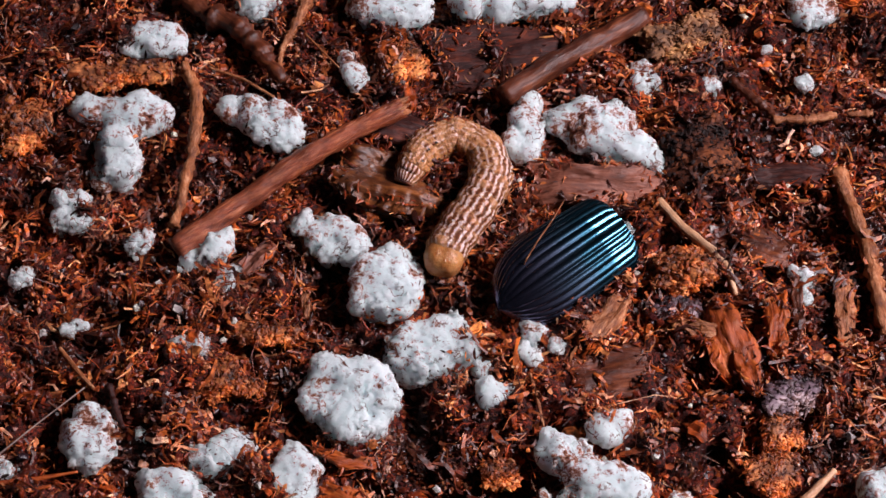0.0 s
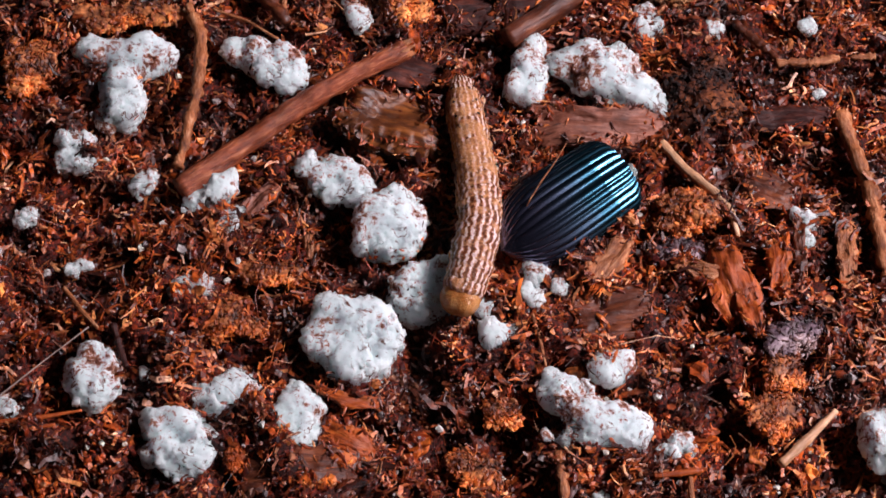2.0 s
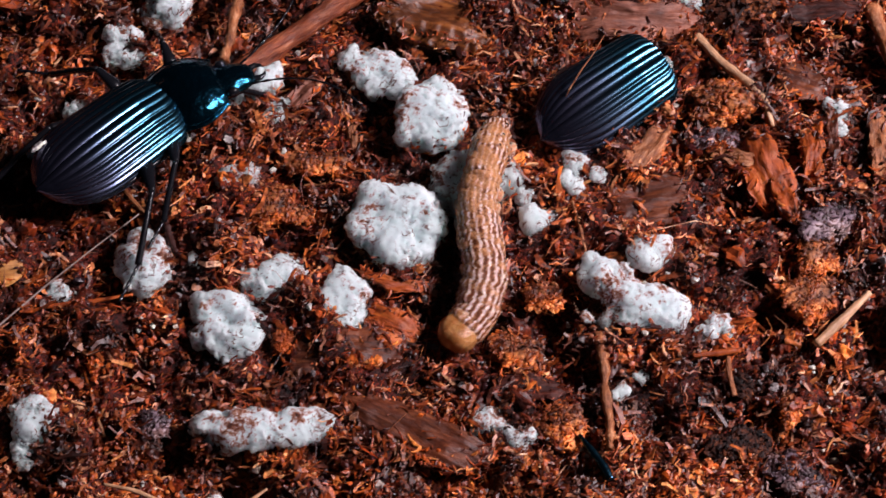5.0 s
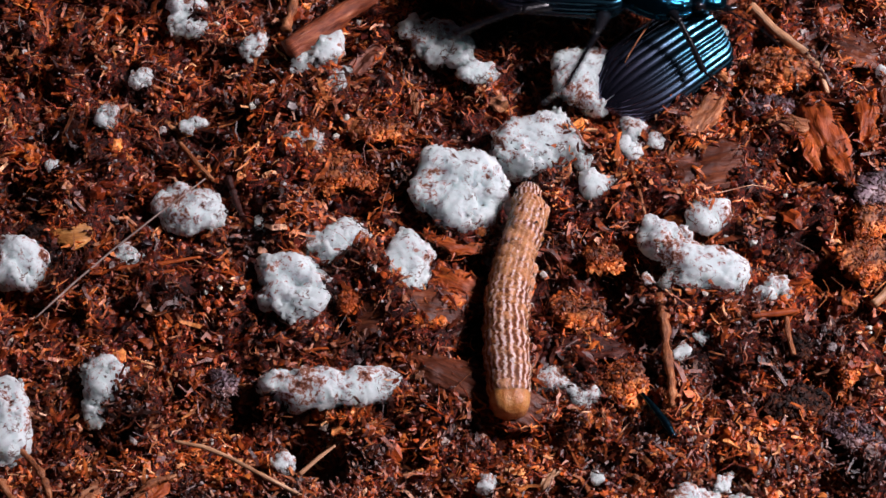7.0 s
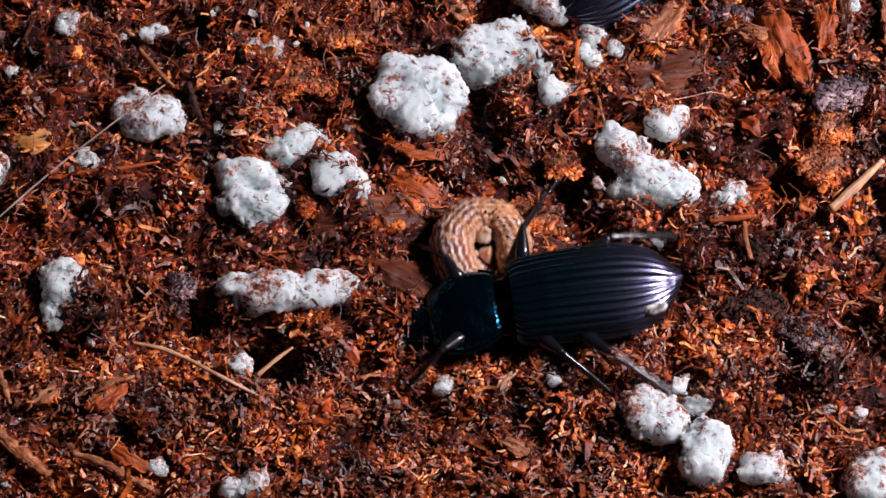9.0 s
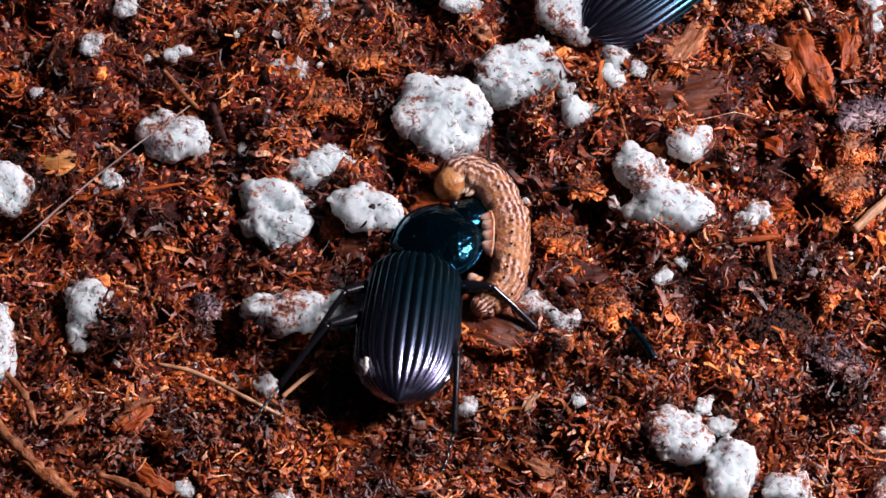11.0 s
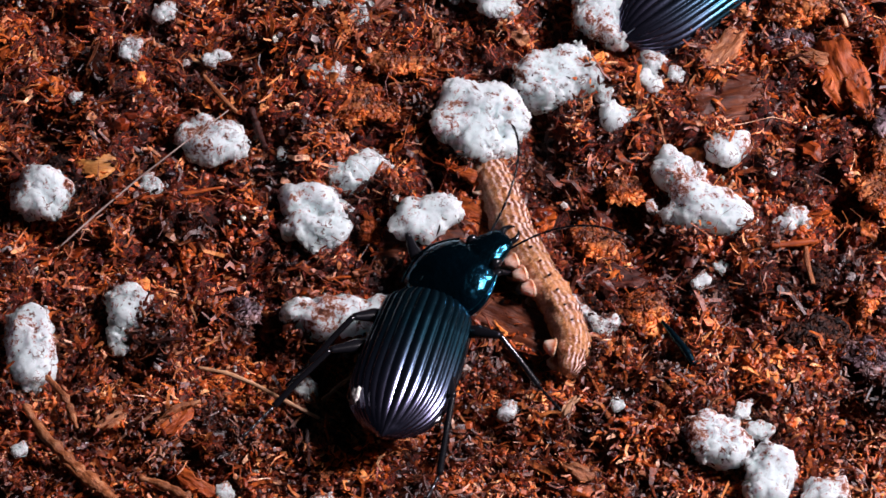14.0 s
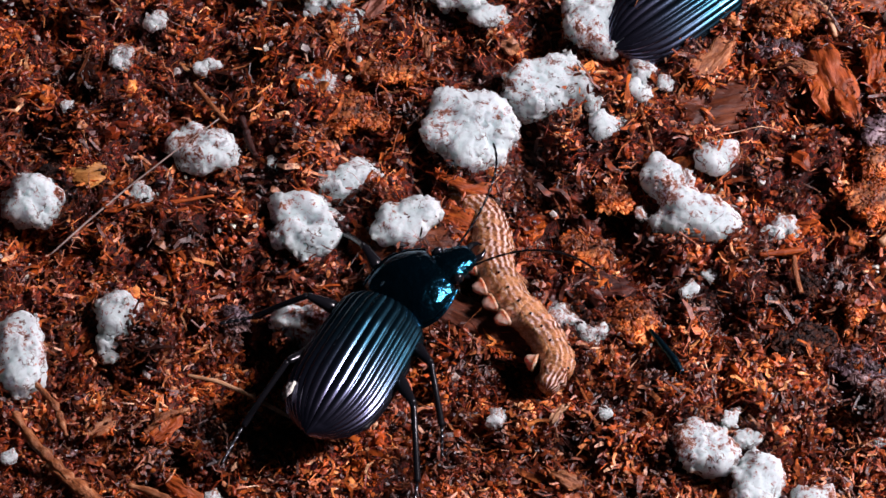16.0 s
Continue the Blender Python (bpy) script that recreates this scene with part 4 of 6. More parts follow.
def clod(name, x, y, z, a, b, c, heading, material, label, seed, level=4):
    """A rough lump with half axes a, b, c."""
    d, f = SPHERES[level]
    p = d * np.array([a, b, 0.72 * c])
    q = p + seed * 4.3
    s = min(a, b)
    k = 0.92 + 0.5 * wave(q, 1.1 * s, seed) + 0.34 * wave(q, 0.55 * s, seed + 1) + 0.3 * (0.3 - np.abs(wave(q, 0.6, seed + 2))) + 0.12 * wave(q, 0.25, seed + 3)
    core = p * k[:, None]
    rng = np.random.default_rng(seed)
    n = int(160 + 90 * a * b)
    pick = rng.choice(np.flatnonzero(d[:, 2] > -0.15), n)
    spots, out = core[pick], d[pick]
    way = np.cross(out, rng.normal(size=(n, 3)))
    way /= np.linalg.norm(way, axis=1)[:, None]
    way += out * (rng.random((n, 1)) - 0.3) * 1.2
    across = np.cross(out, way)
    ln, th = 0.08 + 0.36 * rng.random(n) ** 2, 0.025 + 0.065 * rng.random(n)
    s3 = np.array([-1.0, -0.35, 0.35, 1.0])
    curl = (rng.random(n) - 0.5) * 0.8
    mid = spots[:, None, :] + (s3[None, :, None] * ln[:, None, None]) * way[:, None, :] + (curl[:, None] * ln[:, None] * (s3 ** 2)[None, :])[:, :, None] * across[:, None, :]
    fat = np.array([0.35, 1.0, 0.9, 0.3])[None, :] * th[:, None]
    tri = np.stack([mid + fat[:, :, None] * across[:, None, :], mid - fat[:, :, None] * across[:, None, :], mid + 0.6 * fat[:, :, None] * out[:, None, :]], 2)
    base = len(core) + np.arange(n) * 12
    faces = [tuple(q) for q in f]
    for g in base:
        faces += [(g + i * 3 + j, g + i * 3 + (j + 1) % 3, g + (i + 1) * 3 + (j + 1) % 3, g + (i + 1) * 3 + j) for i in range(3) for j in range(3)]
    sv, sf = SPHERES[1]
    m = n
    where = core[rng.choice(np.flatnonzero(d[:, 2] > -0.15), m)]
    bits = sv[None] * (0.55 + 0.8 * rng.random((m, len(sv), 1))) * (np.array([1.5, 1.0, 0.8]) * (0.04 + 0.14 * rng.random((m, 1)) ** 2))[:, None, :]
    bits = np.einsum("nij,naj->nai", turns(m, 60, rng)[0], bits) + where[:, None, :]
    start = len(core) + 12 * n
    faces += [tuple(int(c_) + start + k_ * len(sv) for c_ in face) for k_ in range(m) for face in sf]
    ob = new(name, mesh_of(name, np.concatenate([core, tri.reshape(-1, 3), bits.reshape(-1, 3)]), faces, material, smooth=False))
    ob.matrix_basis = at(x, y, z, 0, 0, heading)
    return tagged(ob, label, "soil clod" if "clod" in name else name.split("_")[-1])


def twig(name, points, radii, material, label, seed, rough=0.4, sides=10):
    """A twig, root or straw along points."""
    pts = np.array(points, float)
    c = pts.mean(0)
    way = pts[-1] - pts[0]
    turn = math.degrees(math.atan2(way[1], way[0]))
    back = np.array(Matrix.Rotation(radians(-turn), 3, "Z"))
    v, f = tube((pts - c) @ back.T, radii, sides, rough, seed)
    ob = new(name, mesh_of(name, v, f, material))
    ob.matrix_basis = at(*c, 0, 0, turn)
    return tagged(ob, label, name.split("_")[-1])


RED_STICK = twig("red_stick", [(-14.27, 3.79, 0.5), (-10.98, 6.31, 0.8), (-8.25, 8.44, 1.2), (-4.86, 10.59, 1.6), (-2.0, 12.07, 1.9)], [0.66, 0.63, 0.61, 0.58, 0.55], RED_BARK, "reddish-brown bare stick with a broken end", 1, 0.19, 16)
def finish_stick(stick):
    """The torn pale end of the red stick, with loose bark on it."""
    rng = np.random.default_rng(5)
    tip = Vector((6.95, -0.2, 0.68))
    for k in range(9):
        a = k * 0.7
        y, z = 0.38 * math.cos(a) * (k > 0), 0.36 * math.sin(a) * (k > 0)
        v, f = tube([(-0.7, y, z), (0.2, y * 1.05, z), (0.45 + 0.4 * rng.random(), y * 1.1, z * 1.1)], [0.2, 0.17, 0.05], 6, 0.15, k)
        part("splinter", mesh_of("splinter", v, f, TAN_WOOD), stick, Matrix.Translation(tip * MM) @ at(0, 0, 0, 0, -5, -7), "pale torn wood at the broken end" if k == 0 else "")


finish_stick(RED_STICK)
twig("tan_root", [(-14.38, 15.97, 0.59), (-13.42, 13.73, 0.59), (-13.5, 10.51, 0.59), (-13.99, 7.72, 0.59), (-14.39, 5.17, 0.59)], [0.23, 0.39, 0.35, 0.29, 0.26], TAN_WOOD, "kinked tan root lying on the soil", 2, 0.25, 10)
twig("brown_twig", [(-14.79, 20.92, 0.41), (-12.11, 18.73, 0.41), (-10.29, 17.35, 0.41), (-8.62, 15.01, 0.41)], [0.56, 0.62, 0.59, 0.33], BROWN_BARK, "thick brown twig partly under the soil", 3, 0.25, 10)
twig("curled_root", [(-7.48, 20.61, 0.56), (-8.23, 18.42, 0.56), (-8.83, 17.04, 0.56), (-8.95, 15.68, 0.56)], [0.33, 0.26, 0.23, 0.16], TAN_WOOD, "curled fine brown root", 4, 0.25, 10)
twig("thin_straw", [(-12.91, 15.54, 0.76), (-10.98, 14.77, 0.76), (-9.2, 13.54, 0.76)], [0.097, 0.11, 0.08], TAN_WOOD, "thin orange plant stem", 5, 0.1, 6)
twig("thin_straw", [(-7.57, 17.9, 0.73), (-6.25, 16.33, 0.73), (-5.6, 15.56, 0.73)], [0.065, 0.065, 0.049], TAN_WOOD, "thin orange plant stem", 6, 0.1, 6)
chip("bark_chip", -2.56, 8.1, 0.75, 6.6, 3.4, 2.2, -15.68, 8, -10, AMBER_BARK, "smooth dark brown bark chip beside a stick", 7, 0.25)
chip("bark_chip", -2.28, 11.98, 0.2, 4.87, 2.16, 0.8, -13.42, 4, -8, DARK_BARK, "dark bark chip under a stick", 8, 0.25)
chip("bark_slab", 4.63, 17.07, 0.1, 10.38, 4.39, 1.6, 7.57, 0, 6, DARK_BARK, "broad black-brown slab of bark", 9, 0.1)
twig("brown_log", [(3.61, 13.6, 0.66), (6.5, 15.79, 0.66), (9.1, 17.35, 0.66), (11.73, 19.21, 0.66)], [0.64, 0.73, 0.73, 0.64], BROWN_BARK, "straight red-brown stick beside bark", 10, 0.15, 14)
clod("tan_clod", 14.02, 17.79, 0.22, 2.92, 1.8, 1.08, 0, TAN_CLOD, "pale tan lump of matted coir", 11)
clod("orange_seed", 10.03, 15.72, 0.22, 0.48, 0.78, 0.43, 0, ORANGE_WOOD, "small orange seed husk", 12)
clod("dark_clod", 14.56, 10.68, 0.31, 2.21, 2.28, 1.55, 0, CLOD, "round dark brown peat clod", 13)
chip("wood_chip", 8.9, 7.98, 0.4, 7.61, 2.56, 1.2, -2.25, 2, 8, PINK_WOOD, "pinkish-brown flat chip of wood", 14, 0.15)
chip("bark_chip", 19.47, 8.71, 0.18, 4.69, 1.86, 0.9, 1.78, 0, 5, DARK_BARK, "purplish-black flat bark chip", 15, 0.25)
twig("jointed_twig", [(22.06, 8.72, 0.73), (22.65, 6.33, 0.73), (23.33, 3.26, 0.73), (23.89, -1.65, 0.73)], [0.44, 0.41, 0.47, 0.41], TAN_WOOD, "jointed tan twig with rough bark", 16, 0.25, 12)
twig("short_twig", [(18.7, 12.09, 0.63), (20.59, 12.09, 0.63), (22.19, 12.43, 0.63)], [0.22, 0.26, 0.21], TAN_WOOD, "short straight tan twig", 17, 0.25, 10)
twig("short_twig", [(22.84, 12.52, 0.49), (24.27, 12.63, 0.49)], [0.19, 0.19], TAN_WOOD, "short straight tan twig", 18, 0.25, 10)
twig("short_twig", [(16.5, 14.9, 0.54), (17.84, 13.37, 0.54), (18.87, 12.15, 0.54)], [0.26, 0.29, 0.23], BROWN_BARK, "bent brown twig in the soil", 19, 0.25, 10)
twig("bent_straw", [(12.02, 6.7, 0.74), (13.18, 5.06, 0.74), (14.85, 3.44, 0.74), (15.64, 2.38, 0.74), (15.92, 0.72, 0.74)], [0.25, 0.26, 0.28, 0.2, 0.14], STRAW, "pale bent straw with a broken tip", 20, 0.15, 10)
clod("orange_clod", 13.29, 2.21, 0.43, 2.06, 1.33, 1.06, 0, ORANGE_CLOD, "bright orange-brown clod of coir", 21)
chip("wood_chip", 9.02, -0.63, 0.5, 3.67, 1.58, 0.8, 58.6, 8, 10, TAN_WOOD, "split tan wood chip", 22, 0.25)
chip("wood_chip", 21.74, -0.28, 0.5, 4.53, 1.16, 0.7, 88.7, 4, 0, TAN_WOOD, "frayed pale wood sliver", 23, 0.25)
chip("wood_chip", 18.05, -0.4, 0.4, 4.18, 1.1, 0.8, 87.63, 3, 0, ORANGE_WOOD, "narrow rust-coloured wood sliver", 24, 0.25)
chip("wood_chip", 19.23, 0.3, 0.4, 4.21, 0.55, 0.6, 86.99, 3, 0, BROWN_BARK, "narrow dark wood sliver", 25, 0.25)
chip("curved_husk", 13.98, -1.43, 0.55, 3.08, 0.83, 0.35, -9.07, 6, 12, TAN_WOOD, "curved tan husk in the soil", 26, 0.6)
chip("wood_chip", 15.59, -1.81, 0.45, 4.63, 2.55, 1.1, -75.78, 3, 4, ORANGE_WOOD, "thick rust-orange wood chip", 27, 0.3)
clod("dark_clod", 12.55, 0.29, 0.09, 1.22, 0.74, 0.45, 0, PURPLE_CLOD, "dark purplish clod in the soil", 28)
chip("bark_chip", 9.17, -3.57, 0.05, 4.39, 3.41, 0.6, 6.66, 0, 4, BROWN_BARK, "thin brown bark chip sunk in soil", 29, 0.2)
clod("purple_clod", 18.65, -4.73, 0.13, 1.26, 2.01, 0.63, 0, PURPLE_CLOD, "violet-grey weathered clod in the soil", 30)
clod("orange_clod", 17.84, -7.23, 0.11, 1.37, 1.66, 0.36, 0, ORANGE_CLOD, "flat rust-orange clod of matted coir", 31)
clod("orange_clod", 17.31, -10.02, 0.1, 1.24, 1.81, 0.32, 0, ORANGE_CLOD, "flat rust-orange clod of matted coir", 32)
chip("bark_chip", 17.77, 4.07, 0.3, 2.91, 2.11, 0.6, -21.82, 0, 0, BROWN_BARK, "thin brown bark chip sunk in soil", 33, 0.25)
chip("bark_chip", -7.19, -13.47, 0.45, 6.55, 3.05, 0.9, -4.46, 0, 5, BROWN_BARK, "flat dark brown bark chip", 34, 0.12)
chip("bark_chip", -3.93, -17.61, 0.5, 8.9, 2.4, 0.9, -27.27, 2, 5, BROWN_BARK, "long flat brown bark chip", 35, 0.2)
chip("wood_chip", -4.98, -11.75, 0.6, 2.93, 1.97, 0.6, -23.22, 6, 8, ORANGE_WOOD, "bright amber flake of wood pith", 36, 0.5)
clod("orange_clod", 1.42, -12.93, 0.09, 1.49, 0.93, 0.46, -20, ORANGE_CLOD, "orange flake of crumbling wood", 37)
clod("orange_clod", 3.12, -9.64, 0.11, 1.21, 1.07, 0.54, 0, ORANGE_CLOD, "crumbly orange clod in the soil", 38)
chip("curled_peel", -4.73, -9.19, 0.55, 3.62, 0.82, 0.35, -11.05, 6, 12, ORANGE_WOOD, "curled orange bark peel", 39, 0.6)
kicked_twig = twig("dry_twig", [(6.04, -12.1, 0.55), (6.27, -14.45, 0.55), (6.38, -16.76, 0.55), (6.37, -18.88, 0.55)], [0.3, 0.27, 0.3, 0.25], TAN_WOOD, "straight jointed tan stem", 40, 0.25, 10)
twig("leg_fragment", [(4.85, -18.1, 0.62), (5.41, -18.91, 0.62), (6.05, -19.88, 0.62), (6.43, -20.68, 0.62)], [0.088, 0.21, 0.25, 0.18], SHELL, "blue-black broken beetle leg", 41, 0.1, 10)
twig("pale_straw", [(-19.48, -20.96, 0.77), (-17.85, -21.33, 0.77), (-16.65, -21.89, 0.77), (-14.56, -23.11, 0.77), (-12.54, -24.26, 0.77)], [0.1, 0.13, 0.12, 0.12, 0.089], STRAW, "thin pale straw in the soil", 42, 0.12, 8)
twig("grey_hair", [(-27.2, -13.77, 1.03), (-25.26, -11.59, 1.03), (-23.27, -9.51, 1.03), (-21.1, -7.41, 1.03), (-18.54, -5.06, 1.03)], [0.054, 0.061, 0.061, 0.046, 0.038], HAIR, "long fine grey hair", 43, 0.1, 6)
twig("orange_straw", [(-23.41, -10.53, 0.57), (-20.83, -10.18, 0.57), (-18.64, -9.75, 0.57)], [0.14, 0.14, 0.077], ORANGE_WOOD, "thin orange stem in the soil", 44, 0.15, 8)
chip("orange_flake", -25.51, -8.6, 0.75, 2.3, 1.2, 0.35, 8, 6, 10, YELLOW_FLAKE, "ragged yellow-orange flake in the soil", 45, 0.5)
twig("bent_root", [(-28.42, -23.04, 0.55), (-27.09, -25.17, 0.55), (-25.38, -26.78, 0.55), (-23.56, -28.12, 0.55)], [0.24, 0.3, 0.3, 0.24], TAN_WOOD, "bent orange-brown root in the soil", 46, 0.25, 10)
twig("orange_splinter", [(-21.6, -24.3, 0.7), (-20.4, -23.3, 0.85), (-19.3, -22.9, 0.6)], [0.16, 0.26, 0.1], TAN_WOOD, "curved orange-brown splinter of wood", 84, 0.25, 8)
twig("orange_splinter", [(-22.2, -27.3, 0.6), (-20.0, -28.2, 0.75), (-18.0, -29.3, 0.6)], [0.2, 0.27, 0.16], TAN_WOOD, "stout orange-brown splinter of wood", 85, 0.25, 8)
twig("orange_splinter", [(-27.6, -21.2, 0.6), (-26.4, -22.6, 0.75), (-25.6, -24.4, 0.6)], [0.14, 0.2, 0.1], TAN_WOOD, "thin orange-brown splinter of wood", 86, 0.25, 8)
twig("bent_root", [(-26.44, -26.06, 0.54), (-24.9, -27.41, 0.54), (-23.39, -28.53, 0.54)], [0.18, 0.27, 0.21], TAN_WOOD, "bent orange-brown root in the soil", 47, 0.25, 10)
chip("tan_twig", -19.41, -27.56, 0.55, 3.08, 0.86, 0.35, -29.91, 6, 12, ORANGE_WOOD, "stout orange-brown twig in the soil", 48, 0.6)
chip("tan_twig", -20.45, -24.04, 0.55, 2.55, 0.87, 0.35, 39.68, 6, 12, ORANGE_WOOD, "pointed orange wood splinter", 49, 0.6)
twig("pale_straw", [(17.42, -12.88, 0.74), (18.73, -11.57, 0.74), (20.45, -9.78, 0.74)], [0.28, 0.25, 0.18], STRAW, "pale flat straw in the soil", 50, 0.15, 8)
twig("thin_straw", [(-12.97, -22.83, 0.66), (-11.97, -21.83, 0.66), (-11.17, -21.17, 0.66)], [0.12, 0.12, 0.074], STRAW, "short pale stem in the soil", 51, 0.1, 6)
twig("orange_straw", [(10.88, -13.48, 0.59), (12.23, -13.31, 0.59), (13.42, -13.15, 0.59)], [0.16, 0.19, 0.13], ORANGE_WOOD, "thin orange stem in the soil", 52, 0.15, 8)
twig("dry_twig", [(12.76, -13.49, 0.48), (12.77, -14.42, 0.48), (13.0, -15.75, 0.48)], [0.13, 0.16, 0.15], TAN_WOOD, "short tan stem in the soil", 53, 0.15, 8)
twig("orange_husk", [(-19.96, -10.55, 0.56), (-21.43, -10.89, 0.56), (-22.31, -11.13, 0.56)], [0.091, 0.11, 0.061], ORANGE_WOOD, "thin orange stem in the soil", 54, 0.1, 6)
clod("dark_clod", 12.97, -18.38, -0.1, 1.7, 1.0, 0.42, 0, CLOD, "low dark peat clod", 55)
clod("dark_clod", 16.06, -20.2, -0.05, 1.7, 0.9, 0.3, -20, PURPLE_CLOD, "low dark purplish clod", 56)
chip("bark_chip", 2.31, -15.19, 0.3, 3.63, 1.38, 0.6, -5.62, 0, 0, DARK_BARK, "small black bark chip", 57, 0.25)
clod("orange_clod", 4.06, -17.0, 0.14, 1.2, 1.34, 0.72, 0, ORANGE_CLOD, "orange clod of coir", 58)
chip("tan_husk", 0.22, -26.91, 0.55, 2.16, 0.86, 0.35, -21.85, 6, 12, TAN_WOOD, "pale tan splinter in the soil", 59, 0.6)
chip("tan_husk", -0.13, -23.17, 0.55, 2.03, 0.59, 0.35, -116.93, 6, 12, STRAW, "frayed pale husk in the soil", 60, 0.6)
clod("tan_clod", -23.17, 11.53, 0.19, 1.6, 2.13, 0.96, 0, ORANGE_CLOD, "matted orange coir clump", 61)
clod("orange_clod", -18.07, 15.61, 0.11, 3.22, 1.07, 0.54, 0, ORANGE_CLOD, "matted orange coir clump", 62)
clod("orange_clod", -2.11, 16.75, 0.14, 1.13, 1.79, 0.68, 0, ORANGE_CLOD, "matted orange coir clump", 63)
clod("orange_clod", -9.24, -1.27, 0.1, 1.21, 1.01, 0.5, 0, ORANGE_CLOD, "orange clod of coir", 64)
clod("dark_clod", -11.52, -4.36, 0.1, 2.25, 1.5, 0.52, 0, ORANGE_CLOD, "low rust-brown coir clod", 65)
twig("thin_straw", [(6.72, 5.44, 2.6), (6.13, 4.09, 3.0), (5.34, 2.77, 3.1), (4.68, 1.83, 2.6), (4.23, 1.45, 1.2)], [0.03, 0.04, 0.045, 0.04, 0.03], TAN_WOOD, "thin dry straw lying across a beetle", 66, 0.1, 6)
clod("dark_clod", -27.52, -8.09, 0.14, 0.81, 0.59, 0.35, 0, CLOD, "small blue-black peat clod", 67)
clod("dark_clod", 13.49, -15.11, 0.12, 0.52, 0.81, 0.31, 0, CLOD, "small blue-black peat clod", 68)
clod("dark_clod", -17.2, -17.27, 0.14, 0.6, 0.73, 0.36, 0, PURPLE_CLOD, "small grey-purple clod in the soil", 69)
clod("dark_clod", 22.08, 1.87, 0.09, 0.62, 1.03, 0.31, 0, CLOD, "small dark peat clod", 70)
chip("wood_chip", 18.14, -1.22, 0.4, 3.81, 1.09, 0.7, -89.35, 3, 0, ORANGE_WOOD, "narrow rust-coloured wood sliver", 71, 0.25)
chip("wood_chip", 14.49, -1.31, 0.6, 3.14, 0.94, 0.5, -4.83, 3, 10, TAN_WOOD, "curved tan wood sliver", 72, 0.5)
chip("wood_chip", 16.38, -3.75, 0.5, 2.73, 1.27, 0.8, -73.78, 3, 10, ORANGE_WOOD, "rough orange wood chip", 73, 0.4)
chip("wood_chip", -9.8, 3.33, 0.4, 2.37, 0.97, 0.6, 48.09, 3, 0, PINK_WOOD, "narrow pink wood sliver", 74, 0.25)
clod("orange_clod", 10.13, -21.07, 0.12, 0.89, 0.5, 0.25, 0, ORANGE_CLOD, "bright orange crumb of coir", 75)
clod("orange_clod", 15.81, -16.33, 0.12, 0.61, 1.01, 0.3, 0, ORANGE_CLOD, "orange crumb of coir", 76)
clod("orange_clod", -10.64, -12.4, 0.21, 0.52, 0.68, 0.42, 0, ORANGE_WOOD, "small round orange husk", 77)
chip("tan_husk", -23.74, -23.9, 0.55, 1.97, 0.81, 0.35, 38.98, 6, 12, TAN_WOOD, "pale curled husk of bark", 78, 0.6)
chip("tan_husk", -7.15, 0.31, 0.55, 2.12, 0.51, 0.35, -85.56, 6, 12, TAN_WOOD, "pale curled husk of bark", 79, 0.6)
twig("thin_straw", [(4.81, -3.99, 0.56), (5.22, -5.67, 0.56), (5.47, -7.14, 0.56)], [0.095, 0.11, 0.079], TAN_WOOD, "thin orange plant stem", 80, 0.1, 6)
twig("thin_straw", [(-20.1, -2.45, 0.58), (-19.1, -3.77, 0.58), (-18.12, -4.89, 0.58)], [0.14, 0.16, 0.11], TAN_WOOD, "thin brown plant stem", 81, 0.1, 6)
twig("short_twig", [(-17.36, -4.67, 0.53), (-17.0, -5.97, 0.53), (-16.49, -7.26, 0.53)], [0.22, 0.25, 0.19], DARK_BARK, "short dark twig in the soil", 82, 0.25, 10)

# ---- ground beetles: x forward, the neck over the origin, z up from the soil ----


def wing_case(side):
    """One wing case with eight lengthwise furrows; side is 1 or -1."""
    nu, nv, ribs = 44, 84, 8
    v = []
    for i in range(nu + 1):
        u = i / nu
        x = -0.15 - 8.85 * u
        wide = 2.6 * (0.92 + 0.08 * math.sin(math.pi * min(1.0, u / 1.1))) * max(0.0, 1 - max(0.0, (u - 0.55) / 0.45) ** 2.6) ** 0.6
        if u < 0.06:
            wide *= 0.84 + 0.16 * (u / 0.06) ** 0.5
        tall = 1.75 * max(0.0, 1 - (max(0.0, u - 0.25) / 0.77) ** 2.7) ** 0.6 * (0.86 + 0.14 * min(1, u / 0.2))
        for j in range(nv + 1):
            w = j / nv
            a = w * radians(104)
            across = abs(2 * ((w * (ribs + 0.35)) % 1) - 1)
            cut = 0.055 * across ** 2 if w < 0.955 else 0.0
            edge = 0.12 if w > 0.955 else 0.0
            r = 1 - (cut - edge * 0.4) * min(1, (1 - u) * 8)
            v.append((x - 0.25 * (1 - w) * (u > 0.97), side * (0.02 + wide * r * math.sin(a)), 1.55 + tall * r * math.cos(a)))
    f = [(i * (nv + 1) + j, i * (nv + 1) + j + 1, (i + 1) * (nv + 1) + j + 1, (i + 1) * (nv + 1) + j)[::side] for i in range(nu) for j in range(nv)]
    return mesh_of("wing_case", np.array(v), f, SHELL)


NECK_SIZE = np.array([1.12, 1.06, 1.06])


